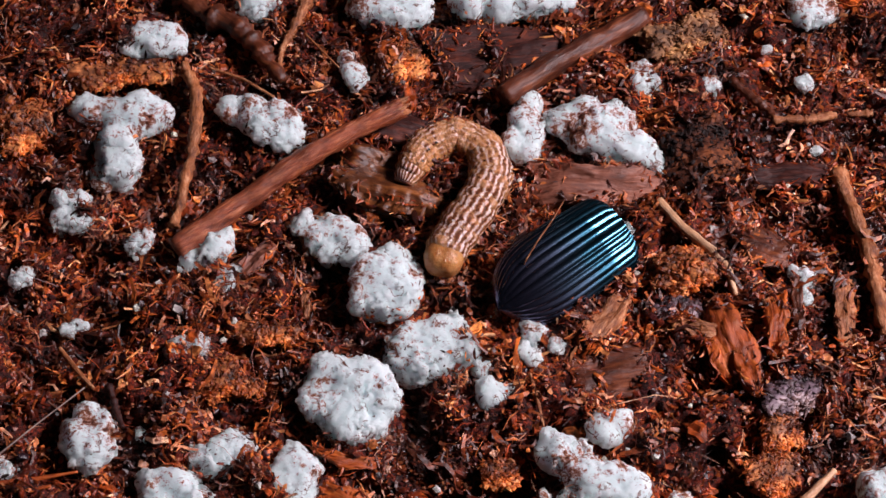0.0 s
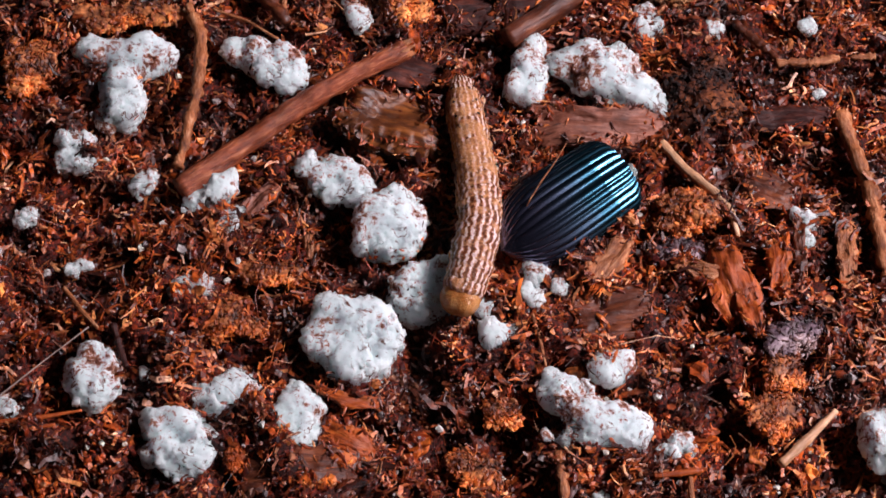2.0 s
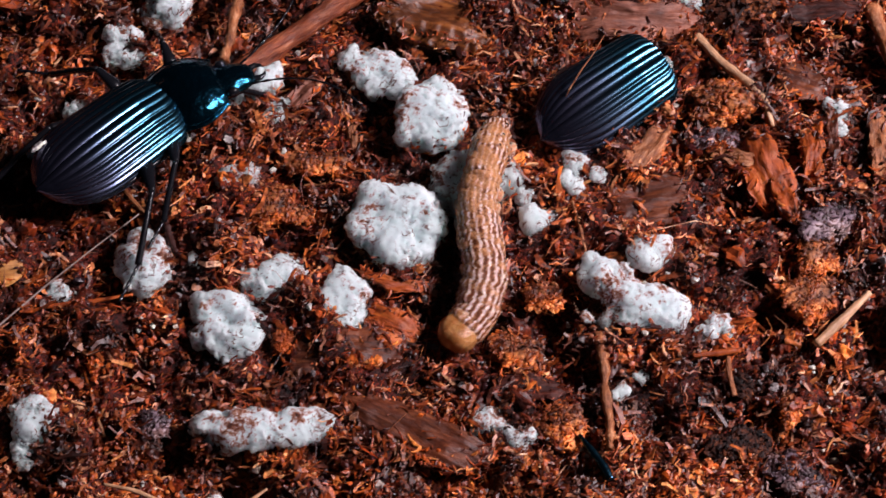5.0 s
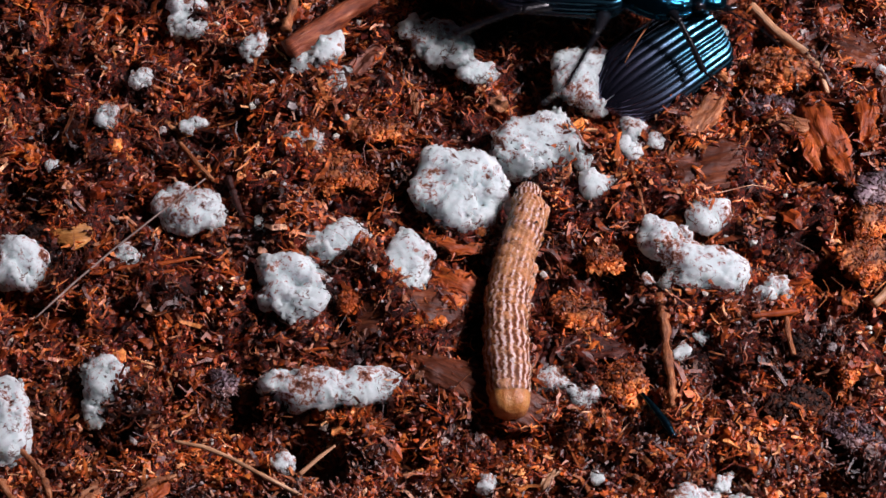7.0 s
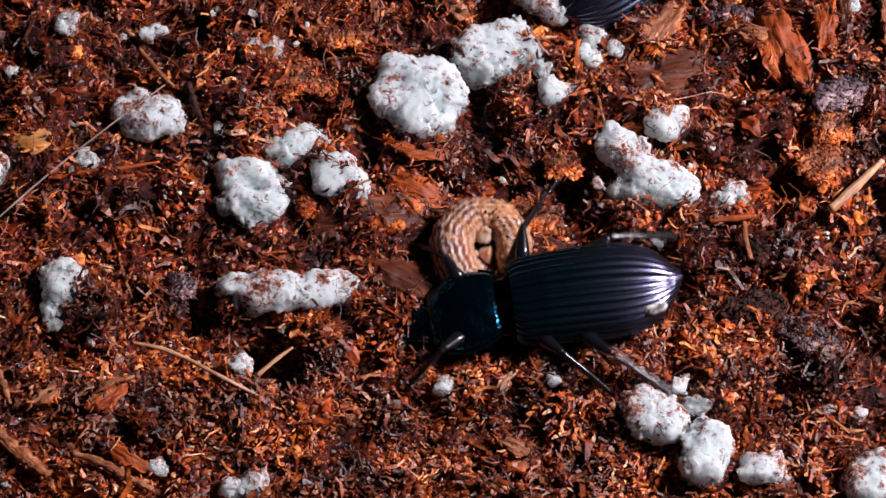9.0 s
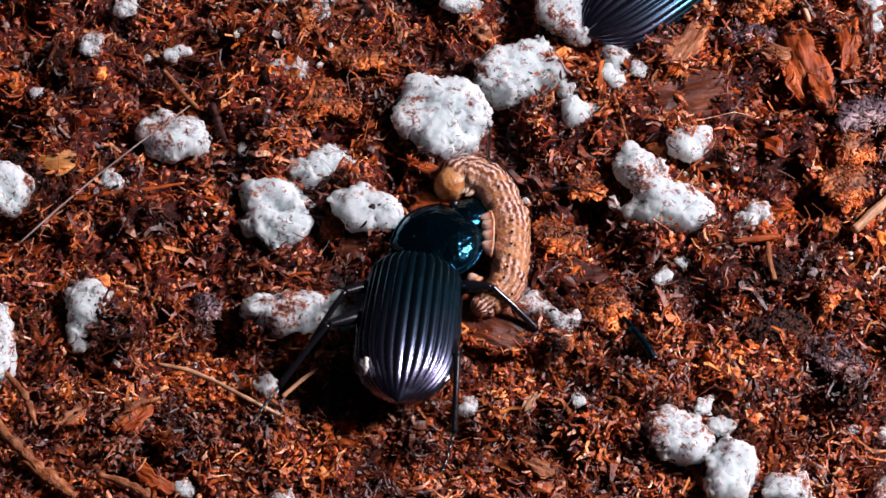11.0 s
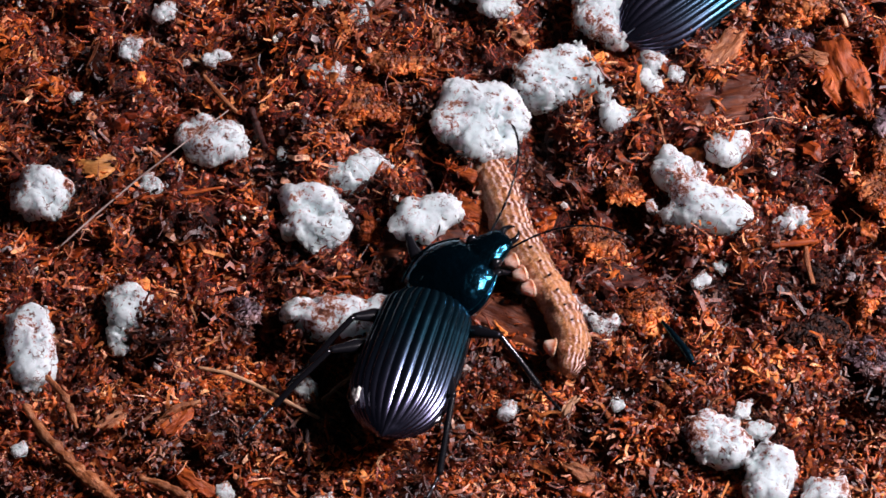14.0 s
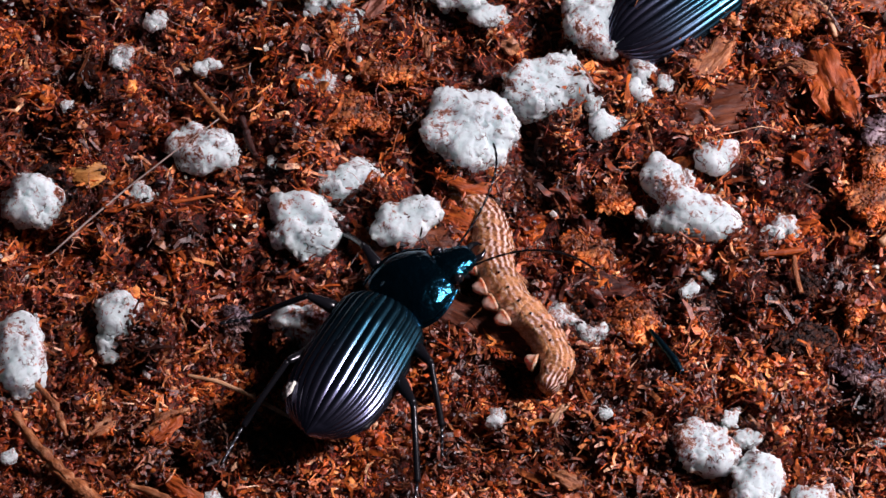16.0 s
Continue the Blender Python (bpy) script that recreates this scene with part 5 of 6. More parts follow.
def pronotum_mesh():
    st = []
    for k in range(15):
        u = k / 14
        w = 2.2 * (0.76 + 0.24 * math.sin(math.pi / 2 * u / 0.5)) if u < 0.5 else 2.2 * (1 - 0.36 * ((u - 0.5) / 0.5) ** 1.8)
        h = 1.05 * math.sin(math.pi * (0.14 + 0.76 * u)) ** 0.6
        st.append((3.4 * u - 0.1, w, 1.55, h, 0.75))
    v, f = loft(st, 40, 0.8)
    crease = np.exp(-(v[:, 1] / 0.09) ** 2) * (v[:, 2] > 1.6) * 0.07
    pits = np.exp(-((np.abs(v[:, 1]) - 1.1) / 0.28) ** 2 - ((v[:, 0] - 0.7) / 0.45) ** 2) * (v[:, 2] > 1.6) * 0.16
    v[:, 2] -= crease + pits
    v = (v - [0, 0, 1.55]) * NECK_SIZE + [0, 0, 1.55]
    return mesh_of("pronotum", v, f, ARMOUR)


def rim_mesh(side):
    """The bead along one edge of the neck shield."""
    pts = []
    for k in range(15):
        u = k / 14
        w = 2.2 * (0.76 + 0.24 * math.sin(math.pi / 2 * u / 0.5)) if u < 0.5 else 2.2 * (1 - 0.36 * ((u - 0.5) / 0.5) ** 1.8)
        pts.append((3.4 * u - 0.1, side * (w + 0.03), 1.62 + 0.06 * math.sin(math.pi * u)))
    v, f = tube((np.array(pts) - [0, 0, 1.55]) * NECK_SIZE + [0, 0, 1.55], [0.1, 0.11, 0.09], 8)
    return mesh_of("rim", v, f, ARMOUR)


def head_mesh():
    st = [(2.5, 0.95, 1.5, 0.5, 0.45), (3.2, 1.0, 1.5, 0.58, 0.5), (3.7, 1.12, 1.48, 0.6, 0.5), (4.2, 1.04, 1.42, 0.54, 0.45), (4.7, 0.86, 1.34, 0.46, 0.4), (5.1, 0.7, 1.28, 0.3, 0.28), (5.3, 0.45, 1.25, 0.16, 0.18)]
    return mesh_of("head", *loft(st, 24), ARMOUR)


def belly_mesh():
    st = [(3.0, 0.9, 1.2, 0.3, 0.5), (1.5, 1.8, 1.2, 0.35, 0.7), (0.2, 1.7, 1.2, 0.3, 0.75), (-1.0, 2.5, 1.3, 0.3, 0.9), (-4.0, 2.75, 1.35, 0.3, 0.95), (-7.0, 2.5, 1.35, 0.25, 0.75), (-8.2, 1.2, 1.4, 0.2, 0.45), (-8.7, 0.3, 1.45, 0.1, 0.15)]
    return mesh_of("belly", *loft(st[::-1], 24), BLACK)


def jaw_mesh(side):
    v, f = tube([(0, 0, 0), (0.35, 0.08 * side, 0), (0.65, -0.04 * side, 0), (0.8, -0.24 * side, 0)], [0.2, 0.17, 0.1, 0.03], 8)
    return mesh_of("jaw", v, f, BLACK)


def eye_mesh():
    d, f = SPHERES[3]
    return mesh_of("eye", d * np.array([0.36, 0.26, 0.34]), f, BLACK)


def antenna_mesh(side, spread):
    n = 11
    pts, rad = [], []
    for k in range(n * 3 + 1):
        s = k / (n * 3)
        pts.append((7.0 * s * math.cos(spread * s), side * 7.0 * s * math.sin(spread * (0.4 + 0.6 * s)) * 0.9, 0.5 * math.sin(3 * s) - 0.35 * s))
        rad.append(0.075 if k % 3 else 0.045)
    v, f = tube(pts, rad, 6)
    return mesh_of("antenna", v, f, BLACK)


def leg_meshes(reach, side, scale):
    """Thigh, shin and foot of a leg whose knee and foot lie along reach (degrees from straight ahead)."""
    a = radians(reach) * side
    ox, oy = math.cos(a), math.sin(a)
    knee = np.array([ox * 2.6 * scale, oy * 2.6 * scale, 0.95])
    b = radians(reach + (18 if reach > 80 else -12)) * side
    foot = knee + np.array([math.cos(b) * 2.9 * scale, math.sin(b) * 2.9 * scale, -1.85])
    c = radians(reach + (30 if reach > 80 else -25)) * side
    toe = foot + np.array([math.cos(c) * 2.0 * scale, math.sin(c) * 2.0 * scale, -0.1])
    thigh = tube([(0, 0, 0), knee * 0.5 + np.array([0, 0, 0.15]), knee], [0.3, 0.42, 0.2], 10, flat=0.8)
    shin = tube([knee, (knee + foot) / 2 + np.array([0, 0, 0.1]), foot], [0.17, 0.17, 0.2], 8)
    rad = []
    for k in range(16):
        rad.append(0.11 if k % 3 else 0.07)
    tarsus = tube([foot, (foot * 2 + toe) / 3, (foot + toe * 2) / 3, toe], rad, 6)
    return [mesh_of(nm, v, f, BLACK) for nm, (v, f) in (("thigh", thigh), ("shin", shin), ("tarsus", tarsus))]


LEGS = ((2.0, 1.0, 52, 0.85), (-0.9, 1.6, 112, 0.95), (-2.8, 1.5, 142, 1.25))


def beetle(label):
    root = new("ground_beetle")
    tagged(root, label, "beetle")
    neck = part("pronotum", pronotum_mesh(), root, label="glossy blue-green domed neck shield")
    part("head", head_mesh(), neck, at(0.35, 0, 0))
    for s in (1, -1):
        part("rim", rim_mesh(s), neck, label="raised shiny bead along the shield's edge")
    for s in (1, -1):
        part("wing_case", wing_case(s), root, label="blue-black furrowed wing case with a metallic sheen")
        part("jaw", jaw_mesh(s), neck, at(5.5, 0.38 * s, 1.2))
        part("eye", eye_mesh(), neck, at(4.1, 1.02 * s, 1.62))
        part("antenna", antenna_mesh(s, 0.75), neck, at(5.1, 0.75 * s, 1.4), "thin black jointed antenna")
    part("belly", belly_mesh(), root)
    limbs = []
    for x, y, reach, scale in LEGS:
        for s in (1, -1):
            thigh, shin, tarsus = leg_meshes(reach, s, scale)
            leg = part("leg", thigh, root, at(x, y * s, 1.0), "shiny black jointed leg")
            part("shin", shin, leg)
            part("tarsus", tarsus, leg)
            limbs.append((leg, x, y * s, s))
    d, f = SPHERES[3]
    k = 1 + 0.7 * wave(d * 0.5 + 3, 0.22, 1)
    part("soil_fleck", mesh_of("soil_fleck", d * np.array([0.6, 0.26, 0.1]) * k[:, None], f, GRIT), root, at(-7.4, 1.9, 2.35, -38, 10, 8), "dried grey fleck of dirt")
    return root, neck, limbs


HUNTER, HUNTER_NECK, HUNTER_LEGS = beetle("blue-black ground beetle with furrowed wing cases and shiny legs")


def still_shell():
    """The second beetle: its wing cases stand out of the soil, the rest is buried."""
    root = new("half_buried_beetle")
    tagged(root, "blue-black beetle wing cases half buried in the soil", "beetle")
    for s in (1, -1):
        part("wing_case", wing_case(s), root, label="blue-black furrowed wing case with a metallic sheen")
    d, f = SPHERES[3]
    part("abdomen", mesh_of("abdomen", d * np.array([4.2, 2.2, 0.9]), f, BLACK), root, at(-4.6, 0, 1.35))
    root.matrix_basis = at(9.5, 5.3, -0.75, 0, 0, 38.5) @ at(0, 0, 0, 17, 1, 0) @ Matrix.Diagonal((0.93, 0.95, 0.95, 1))


still_shell()

# ---- the caterpillar: rigid rings on a line, head first ----
RINGS = 30
GIRTH = 1.24


def ring_mesh(k):
    u = k / (RINGS - 1)
    r = GIRTH * (0.86 + 0.14 * math.sin(math.pi * min(1, u * 1.4 + 0.15))) * (1 - 0.32 * max(0, (u - 0.86) / 0.14) ** 1.5)
    st = []
    for i in range(9):
        s = i / 8 * 2 - 1
        g = r * (1 - 0.26 * abs(s) ** 2.4)
        st.append((s * 0.62, g, 0.0, g * 0.94, g * 0.86))
    v, f = loft(st, 28)
    folds = 0.11 * wave(v * np.array([1.0, 0.5, 0.5]) + k * 1.3, 0.2, k) + 0.08 * wave(v + k * 2.1, 0.5, k + 1)
    n = v.copy()
    n[:, 0] = 0
    v += n / (np.linalg.norm(n, axis=1)[:, None] + 1e-6) * folds[:, None]
    return mesh_of("ring", v, f, AMBER_SKIN if 15 < k < 28 else SKIN)


def build_caterpillar():
    root = new("caterpillar")
    tagged(root, "tan and brown striped caterpillar with an amber head", "caterpillar")
    d, f = SPHERES[4]
    p = d * np.array([1.0, 1.06, 0.92])
    p = np.sign(p) * np.abs(p) ** 0.86 * 1.02
    p += d * (0.05 * wave(d * 1.1 + 5, 0.5, 2))[:, None]
    p[:, 2] += -0.08 * np.exp(-(p[:, 1] / 0.1) ** 2) * (p[:, 2] > 0)
    rings = [part("head", mesh_of("head", p, f, HEAD_SKIN), root, label="smooth amber head capsule")]
    foot = mesh_of("foot", *tube([(0, 0, 0.15), (0, 0, -0.3), (0.06, 0, -0.58), (0.1, 0, -0.72)], [0.6, 0.42, 0.26, 0.16], 14, 0.18, 3), PALE_SKIN)
    claw = mesh_of("foot", *tube([(0, 0, 0), (0.1, 0, -0.3), (0.25, 0, -0.48)], [0.2, 0.12, 0.04], 8), PALE_SKIN)
    spot = mesh_of("spiracle", SPHERES[2][0] * np.array([0.075, 0.03, 0.09]), SPHERES[2][1], BLACK)
    for k in range(RINGS):
        ring = part("ring", ring_mesh(k), root)
        for s in (1, -1):
            if k in (1, 3, 5):
                part("foot", claw, ring, at(0, 0.6 * s, -0.85, 14 * s, 0, 0))
            if k in (13, 15, 17, 19, 28):
                part("foot", foot, ring, at(0, 0.75 * s, -0.7, 22 * s, 0, 0))
            if k % 2 == 0 and k > 22:
                part("dark_spot", spot, ring, at(0.1, 0.62 * s, 0.98, -32 * s, 0, 0) @ at(0, 0, 0, 90, 0, 0))
            if k % 2 and 5 < k < 27:
                part("spiracle", spot, ring, at(0, 1.17 * s, 0.28))
        rings.append(ring)
    return root, rings


CATERPILLAR, CAT_RINGS = build_caterpillar()


# ---- what moves ----
SPINES = []


def bend(t, roll, *points):
    """The caterpillar's roll and middle line at t seconds, from head to tail: (x, y) or (x, y, height)."""
    SPINES.append((t, roll, points))


def spine_poses(points):
    """The poses of the head and of each ring along a smooth line through points."""
    p = np.array([(q[0], q[1], q[2] if len(q) > 2 else 1.15) for q in points], float)
    t = np.linspace(0, len(p) - 1, 160)
    line = np.stack([np.interp(t, range(len(p)), p[:, k]) for k in range(3)], 1)
    for _ in range(260 // len(p)):
        line[1:-1] = (line[:-2] + 2 * line[1:-1] + line[2:]) / 4
    run = np.concatenate([[0], np.cumsum(np.linalg.norm(np.diff(line, axis=0), axis=1))])
    whole = run[-1]
    out = []
    for k in range(RINGS + 1):
        s = 0.9 if k == 0 else 1.5 + (whole - 2.0) * (k - 1) / (RINGS - 1)
        s = min(s, whole)
        c = np.array([np.interp(s, run, line[:, j]) for j in range(3)])
        a, b = (np.array([np.interp(np.clip(s + e, 0, whole), run, line[:, j]) for j in range(3)]) for e in (-0.5, 0.5))
        w = a - b
        out.append((c, math.degrees(math.atan2(w[1], w[0])), -math.degrees(math.atan2(w[2], math.hypot(w[0], w[1])))))
    return out


bend(0, 0, (-0.03, 1.91), (0.64, 3.8), (2.12, 6.14), (2.97, 8.04), (2.55, 9.81), (1.0, 10.75), (-0.87, 9.89), (-1.85, 7.67))
bend(0.5, 0, (0.45, 0.12), (0.69, 2.21), (1.71, 4.88), (2.7, 7.4), (2.41, 9.35), (0.87, 10.46), (-0.99, 9.87), (-1.84, 7.95))
bend(1.0, 0, (1.04, -2.06, 2.22), (0.96, 0.44, 1.69), (1.49, 3.61), (2.42, 6.42), (2.44, 8.61), (0.9, 9.79), (-0.71, 9.42), (-1.48, 8.13))
bend(1.5, 0, (1.34, -3.33, 1.73), (1.44, -0.88, 1.44), (1.76, 2.62), (2.3, 6.04), (2.19, 8.6), (1.39, 9.9), (0.58, 9.71), (-0.16, 8.42))
bend(2.0, 0, (0.7, -4.29), (1.38, -2.67, 2.04), (2.07, 0.99, 1.59), (1.93, 4.56), (1.33, 7.85), (1.02, 10.47))
bend(2.5, 0, (0.88, -7.82), (0.97, -5.11, 1.36), (1.42, -1.14, 1.58), (1.28, 2.96, 1.36), (0.91, 6.23), (0.76, 9.4))
bend(3.0, 0, (0.81, -9.27), (1.14, -6.83, 1.34), (1.5, -3.38, 1.54), (1.35, 0.51, 1.34), (0.9, 3.77), (0.9, 6.36))
bend(3.5, 0, (1.43, -10.33), (1.65, -7.45), (1.53, -4.34, 1.65), (1.08, -1.74, 2.14), (0.69, 2.08, 1.65), (0.57, 5.03))
bend(4.0, 0, (1.57, -12.44), (0.73, -10.77), (0.73, -7.89), (1.01, -4.78, 1.69), (0.95, -1.88, 2.22), (0.66, 2.74))
bend(4.5, 0, (-2.58, -13.2), (-1.89, -11.19), (-0.82, -8.3), (-0.46, -5.53, 1.51), (-0.25, -3.36, 1.88), (0.3, -1.49, 2.17), (1.15, 1.26))
bend(5.0, 0, (-2.0, -13.03), (-0.51, -11.52), (0.1, -9.13), (-0.13, -7.05), (-0.41, -4.94, 1.7), (0.05, -2.76, 2.24), (0.86, 0.64))
bend(5.2, 0, (-1.55, -12.63), (0.04, -11.11), (0.42, -9.22), (-0.1, -7.14), (-0.54, -5.03, 1.63), (-0.08, -3.07, 2.11), (0.68, 0.21))
bend(6.2, 0, (-2.14, -16.43), (-2.12, -14.42), (-2.1, -12.03), (-1.78, -9.61), (-1.3, -7.15), (-0.82, -5.01))
bend(7.3, 0, (-1.78, -20.48), (-1.95, -17.99), (-2.36, -15.29), (-2.33, -12.89), (-1.74, -10.09), (-0.88, -7.6), (-0.64, -5.97))
bend(7.5, 0, (-1.98, -20.61), (-2.24, -18.02), (-2.69, -15.66), (-3.02, -13.26), (-2.85, -10.81), (-2.06, -8.69), (-0.98, -7.69), (-0.38, -8.33))
bend(7.8, 0, (-1.89, -21.3), (-2.09, -18.99), (-2.51, -16.3), (-2.81, -13.56), (-2.66, -10.77), (-1.88, -8.64), (-0.86, -7.85), (-0.35, -8.57))
bend(8.0, 0, (-1.56, -21.88), (-1.85, -19.3), (-2.36, -16.62), (-2.63, -13.88), (-2.48, -11.09), (-1.76, -8.96), (-0.53, -8.07))
bend(8.2, 0, (-0.08, -21.4), (-0.93, -19.31), (-1.61, -16.89), (-2.15, -14.49), (-2.22, -12.06), (-1.89, -9.76))
bend(8.5, 0, (-0.34, -21.64), (-1.28, -19.48), (-1.76, -16.78), (-2.04, -14.2), (-2.62, -11.4))
bend(8.7, 10, (-0.92, -22.06), (-1.99, -20.41), (-1.88, -17.72), (-1.74, -14.98), (-1.84, -12.54), (-2.52, -10.41))
bend(8.85, 30, (-2.95, -20.72), (-3.83, -18.71), (-3.23, -15.64), (-2.02, -13.91), (-1.41, -12.51), (-2.0, -11.09))
bend(9.0, 58, (-1.08, -18.28, 0.4), (-2.5, -16.9, 0.77), (-2.95, -15.1), (-1.95, -13.6), (-0.5, -13.5), (0.45, -14.9), (0.2, -16.6, 0.5))
bend(9.2, 58, (-2.14, -18.02), (-3.17, -15.97), (-2.86, -13.53), (-1.59, -12.37), (-0.15, -12.83), (0.88, -14.41), (0.55, -16.51, 1.22))
bend(10.2, 58, (-3.84, -14.17), (-3.84, -11.71), (-2.31, -10.29), (-0.8, -11.36), (-0.38, -13.83), (-0.56, -15.91), (-1.47, -17.28))
bend(11.3, 82, (-5.25, -10.52), (-3.81, -9.27), (-2.2, -10.35), (-1.5, -12.66), (-1.44, -14.75), (-1.77, -16.82), (-3.35, -18.18))
bend(11.5, 82, (-5.89, -10.92), (-4.67, -9.64), (-3.14, -10.0), (-2.31, -12.06), (-2.22, -14.52), (-1.55, -16.24), (-2.91, -18.29))
bend(12.0, 82, (-4.98, -13.34, -0.2), (-4.51, -11.69, 0.0), (-3.45, -11.64, 0.42), (-2.26, -13.26), (-1.07, -14.07), (0.04, -15.87), (0.1, -18.26), (-0.43, -19.78), (-1.91, -20.11))
bend(12.5, 82, (-4.6, -11.06, 0.3), (-4.05, -10.05), (-2.79, -11.23), (-2.21, -13.7), (-1.49, -15.44), (-0.84, -17.84), (-0.59, -20.03), (-1.3, -21.69))
bend(12.8, 82, (-7.68, -10.76), (-5.85, -10.47), (-3.97, -11.55), (-2.85, -13.94), (-1.53, -16.02), (-0.29, -18.08), (0.33, -19.76), (0.35, -21.26))
bend(13.3, 82, (-6.37, -11.91, 0.4), (-5.31, -11.05), (-3.58, -11.47), (-2.45, -13.42), (-1.44, -15.5, 1.25), (-0.08, -17.76, 1.36), (0.7, -19.76, 1.25), (0.36, -21.6))
bend(14.0, 82, (-5.76, -7.39, -0.7), (-4.43, -7.82, -0.5), (-3.7, -10.01, 0.27), (-2.9, -13.37), (-1.73, -15.29), (-0.63, -17.53), (0.13, -19.56), (-0.11, -21.4))
bend(14.5, 70, (-5.0, -6.48, -0.9), (-4.32, -8.57, -0.7), (-3.47, -11.28, 0.17), (-2.61, -14.56), (-1.72, -16.29), (-0.5, -18.34), (0.23, -20.36), (-0.27, -22.19))
bend(15.0, 70, (-4.61, -7.79, -1.2), (-4.15, -9.92, -0.9), (-3.7, -12.14, 0.07), (-2.83, -14.93), (-1.5, -16.83), (-0.43, -18.87), (0.08, -20.55), (-0.69, -22.21))
bend(16.0, 70, (-6.43, -8.35, -1.2), (-4.78, -9.39, -0.9), (-3.64, -11.44, 0.07), (-3.38, -14.95), (-2.34, -16.85), (-0.81, -18.72), (-0.01, -20.41), (-0.68, -21.91))


def crawl():
    centres = []
    tracks = [[] for _ in CAT_RINGS]
    for t, roll, points in SPINES:
        poses = spine_poses(points)
        mid = poses[len(poses) // 2][0]
        centres.append((t, at(mid[0], mid[1], 0)))
        for k, (c, yaw, pitch) in enumerate(poses):
            tracks[k].append((t, at(c[0] - mid[0], c[1] - mid[1], c[2], roll, pitch, yaw)))
    walk(CATERPILLAR, centres)
    for ring, rows in zip(CAT_RINGS, tracks):
        walk(ring, rows)


# t, turn, bow and reach of the neck
NECK_TURNS = ((0, 0, -8, 0), (3, 0, -8, 0), (3.5, 2, -10, 0), (4, -28, -12, 0), (4.5, -23, -12, 0), (5.2, -23, -12, 0), (6.5, -6, 0, 0), (7.5, -10, 0, 0.45), (7.8, -12, 6, 0.45), (8.2, -12, 6, 0.45), (8.5, -8, -4, 0.2), (8.9, 0, 14, 0.2), (9.2, 0, 14, 0.2), (10.5, -25, 0, 0.2), (11.3, -42, -6, 0.5), (11.5, -44, -6, 0.5), (12, -34, -10, 0.5), (12.5, -38, -8, 0.5), (13, -30, -10, 0.5), (14, -36, -20, 0.5), (14.5, -30, -22, 0.5), (15, -30, -22, 0.5), (16, -32, -18, 0.5))
# t, x, y and z of the neck, heading, pitch, lean
STRIDES = [
    (0.0, -36.7, -19.39, 0.15, 44.89, 4.0, 0.0),
    (2.6, -34.5, -18.0, 0.15, 44.89, 4.0, 0.0),
    (3.2, -26.2, -9.2, 0.15, 44.89, 3.0, 0.0),
    (3.4, -21.9, -4.3, 0.15, 46.0, 5.0, 0.0),
    (3.5, -21.22, -3.34, 0.15, 46.0, 6.0, 0.0),
    (3.6, -20.3, -1.9, 0.15, 47.0, 6.0, 0.0),
    (3.8, -18.6, 0.6, 0.15, 48.0, 7.0, 0.0),
    (4.0, -17.77, 1.16, 0.15, 48.85, 8.6, 0.0),
    (4.5, -17.72, 1.33, 0.15, 47.1, 9.2, 0.0),
    (5.0, -17.68, 1.29, 0.15, 46.26, 9.2, 0.0),
    (5.2, -17.7, 1.27, 0.15, 46.0, 9.0, 0.0),
    (5.8, -13.28, 2.49, 0.15, 35.86, 3.0, 0.0),
    (6.4, -5.06, 4.77, 0.9, 16.69, 3.0, 0.0),
    (6.9, 3.37, 6.02, 2.2, -1.82, 3.0, 0.0),
    (7.3, 6.4, 6.6, 2.6, -8.0, 3.0, 0.0),
    (7.45, 6.6, 6.2, 2.6, -20.0, 3.0, 0.0),
    (7.6, 7.4, 3.2, 2.2, -50.0, 5.0, 0.0),
    (7.8, 9.7, -3.9, 1.4, -65.5, 10.0, 0.0),
    (8.0, 9.57, -4.64, 1.2, -69.5, 16.0, 0.0),
    (8.2, 9.4, -4.9, 1.0, -80.0, 9.0, 0.0),
    (8.3, 6.97, -8.01, 0.15, -108.22, 3.0, 0.0),
    (8.4, 6.13, -11.33, 0.15, -113.6, 3.0, 0.0),
    (8.5, 5.5, -15.22, 0.15, -118.6, 4.6, 0.0),
    (8.6, 4.85, -16.01, 0.15, -124.14, 3.0, 0.0),
    (8.7, 4.88, -16.73, 0.15, -129.95, 3.0, 0.0),
    (8.8, 2.9, -17.79, 0.15, -146.25, 0.0, 0.0),
    (8.9, 1.46, -18.84, 0.15, -163.87, -5.0, 0.0),
    (9.0, 0.15, -19.07, 0.15, -173.0, 3.0, 0.0),
    (9.2, 0.37, -19.89, 0.15, -177.73, -6.0, 0.0),
    (9.8, -1.54, -19.39, 0.15, -232.19, -2.0, 0.0),
    (10.6, -5.6, -16.56, 0.15, -259.48, 3.0, 0.0),
    (11.3, -6.5, -15.9, 0.3, -283.0, 12.0, 0.0),
    (11.5, -6.99, -16.09, 0.3, -280.2, 12.0, 0.0),
    (12.0, -6.94, -16.43, 0.15, -277.8, 6.7, 0.0),
    (12.5, -7.86, -16.95, 0.15, -277.2, 6.5, 0.0),
    (13.0, -7.16, -17.64, 0.15, -282.3, 7.3, 0.0),
    (13.5, -7.25, -17.8, 0.3, -284.5, 10.0, 0.0),
    (14.0, -7.4, -18.1, 0.45, -285.7, 9.5, 0.0),
    (14.5, -8.0, -18.6, 0.55, -292.2, 10.5, 0.0),
    (15.0, -8.39, -18.5, 0.55, -293.6, 11.0, 0.0),
    (15.5, -8.75, -18.25, 0.5, -294.8, 10.0, 0.0),
    (16.0, -9.15, -18.0, 0.45, -296.0, 9.0, 0.0),
]


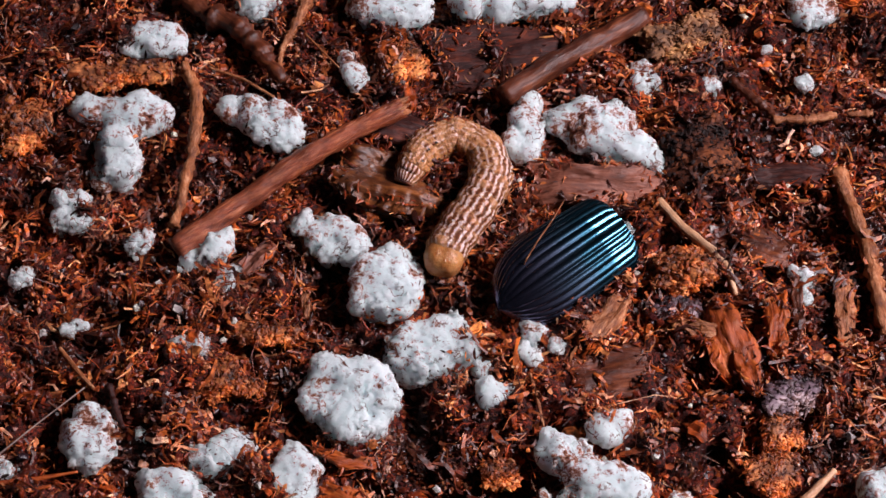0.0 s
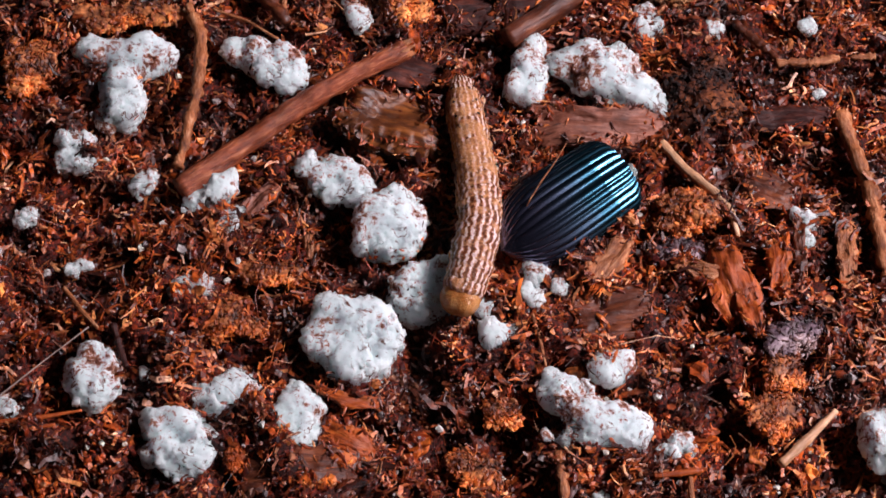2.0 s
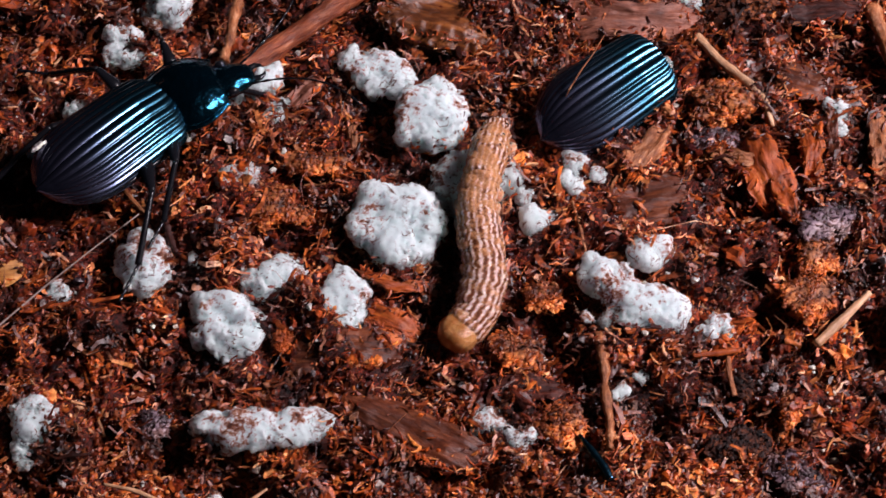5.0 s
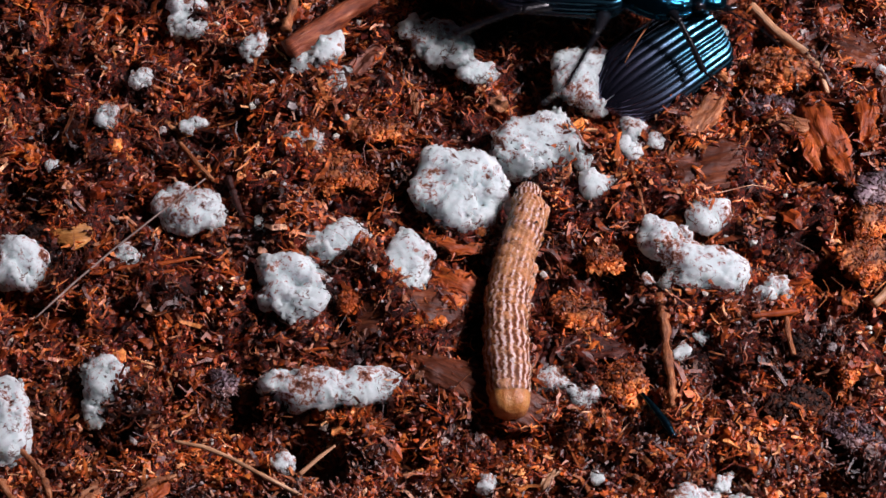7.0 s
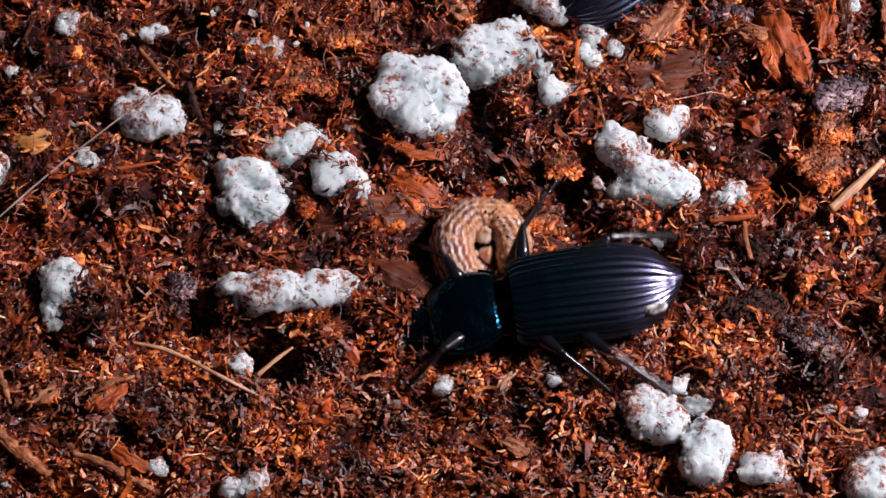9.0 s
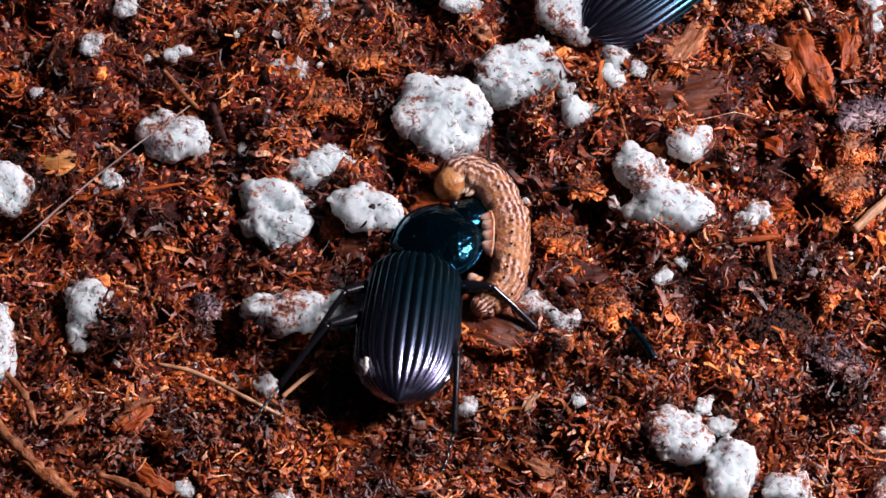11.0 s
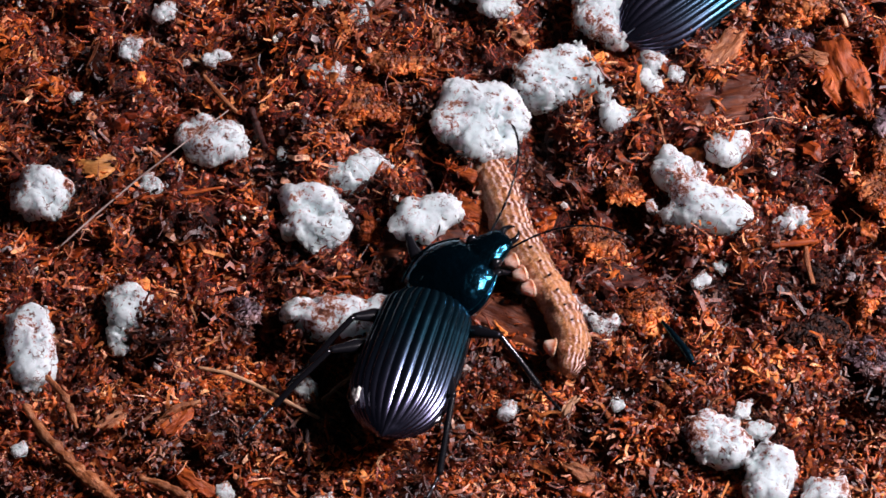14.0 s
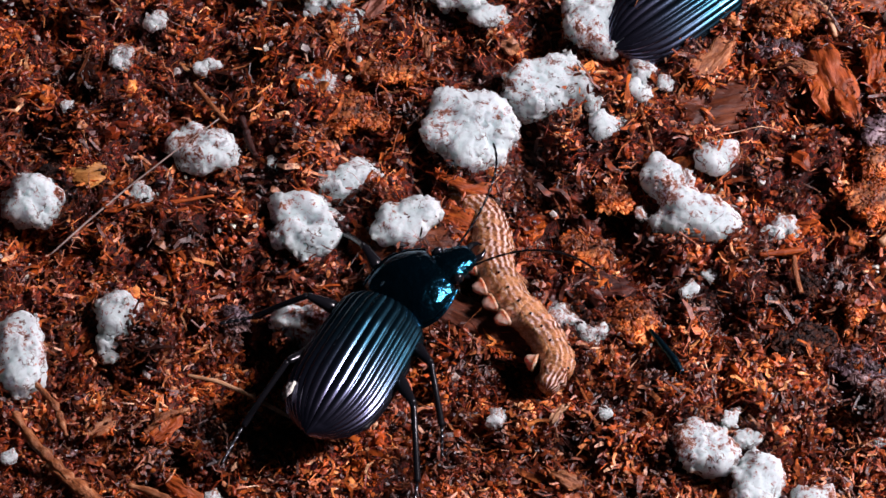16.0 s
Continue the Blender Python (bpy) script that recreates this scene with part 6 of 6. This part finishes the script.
def stalk():
    walk(HUNTER_NECK, [(t, at(reach, 0, 0, 0, bow, yaw)) for t, yaw, bow, reach in NECK_TURNS])
    walk(HUNTER, [(t, at(x, y, z, 0, 0, heading) @ at(0, 0, 0, lean, pitch, 0)) for t, x, y, z, heading, pitch, lean in STRIDES])
    for k, (leg, x, y, s) in enumerate(HUNTER_LEGS):
        phase = math.pi * (k % 2) + math.pi * (k // 2)
        rows = []
        ts = np.arange(0, 16.01, 0.1)
        px = np.interp(ts, [r[0] for r in STRIDES], [r[1] for r in STRIDES])
        py = np.interp(ts, [r[0] for r in STRIDES], [r[2] for r in STRIDES])
        pa = np.interp(ts, [r[0] for r in STRIDES], [r[4] for r in STRIDES])
        gone = np.concatenate([[0], np.cumsum(np.hypot(np.diff(px), np.diff(py)) + 0.035 * np.abs(np.diff(pa)))])
        for t, g in zip(ts, gone):
            swing = 17 * math.sin(2 * math.pi * g / 5.5 + phase)
            lift = 7 * max(0.0, math.cos(2 * math.pi * g / 5.5 + phase))
            rows.append((float(t), at(x, y, 1.0, lift * s * 0.5, 0, swing * s)))
        walk(leg, rows)


MOVED = [
    (pushed_granule, [(0.0, at(-2.84, 1.5, 0.59, 0, 0, 0)), (5.6, at(-2.84, 1.5, 0.59, 0, 0, 0)), (7.0, at(2.64, 1.71, 0.59, 0, 0, 60)), (16.0, at(2.64, 1.71, 0.59, 0, 0, 60))]),
    (kicked_granule, [(0.0, at(-18.32, -7.67, 0.43, 0, 0, 0)), (5.3, at(-18.32, -7.67, 0.43, 0, 0, 0)), (6.3, at(-19.44, -6.69, 0.43, 0, 0, 70)), (16.0, at(-19.44, -6.69, 0.43, 0, 0, 70))]),
    (tossed_granule, [(0.0, at(-7.42, -10.12, 0.47, 0, 0, 0)), (8.5, at(-7.42, -10.12, 0.47, 0, 0, 0)), (9.0, at(-8.86, -10.92, 0.82, 0, 0, 40)), (11.3, at(-8.67, -11.85, 1.37, 0, 0, 70)), (12.0, at(-8.61, -11.68, 1.37, 0, 0, 80)), (12.5, at(-7.94, -12.82, 1.37, 0, 0, 85)), (13.0, at(-8.97, -10.07, 1.2, 0, 0, 92)), (13.4, at(-8.19, -12.02, 1.37, 0, 0, 100)), (14.5, at(-7.59, -12.11, 1.37, 0, 0, 110)), (16.0, at(-8.14, -11.8, 1.37, 0, 0, 115))]),
    (kicked_twig, [(0.0, at(6.265, -15.548, 0.55, 0, 0, -87.2)), (8.45, at(6.265, -15.548, 0.55, 0, 0, -87.2)), (8.85, at(2.4, -18.2, 0.5, 0, 0, -45)), (9.3, at(-4.2, -18.5, 0.25, 0, 0, -12)), (16.0, at(-4.2, -18.5, 0.25, 0, 0, -12))]),
    (nudged_cluster, [(0.0, at(7.85, -10.23, 0.6, 0, 0, 0)), (7.6, at(7.85, -10.23, 0.6, 0, 0, 0)), (9.0, at(7.53, -10.6, 0.6, 0, 0, -10)), (11.3, at(7.09, -10.69, 0.6, 0, 0, -14)), (16.0, at(7.1, -10.52, 0.6, 0, 0, -14))]),
]


def motions():
    crawl()
    stalk()
    for granule, rows in MOVED:
        walk(granule, rows)


motions()
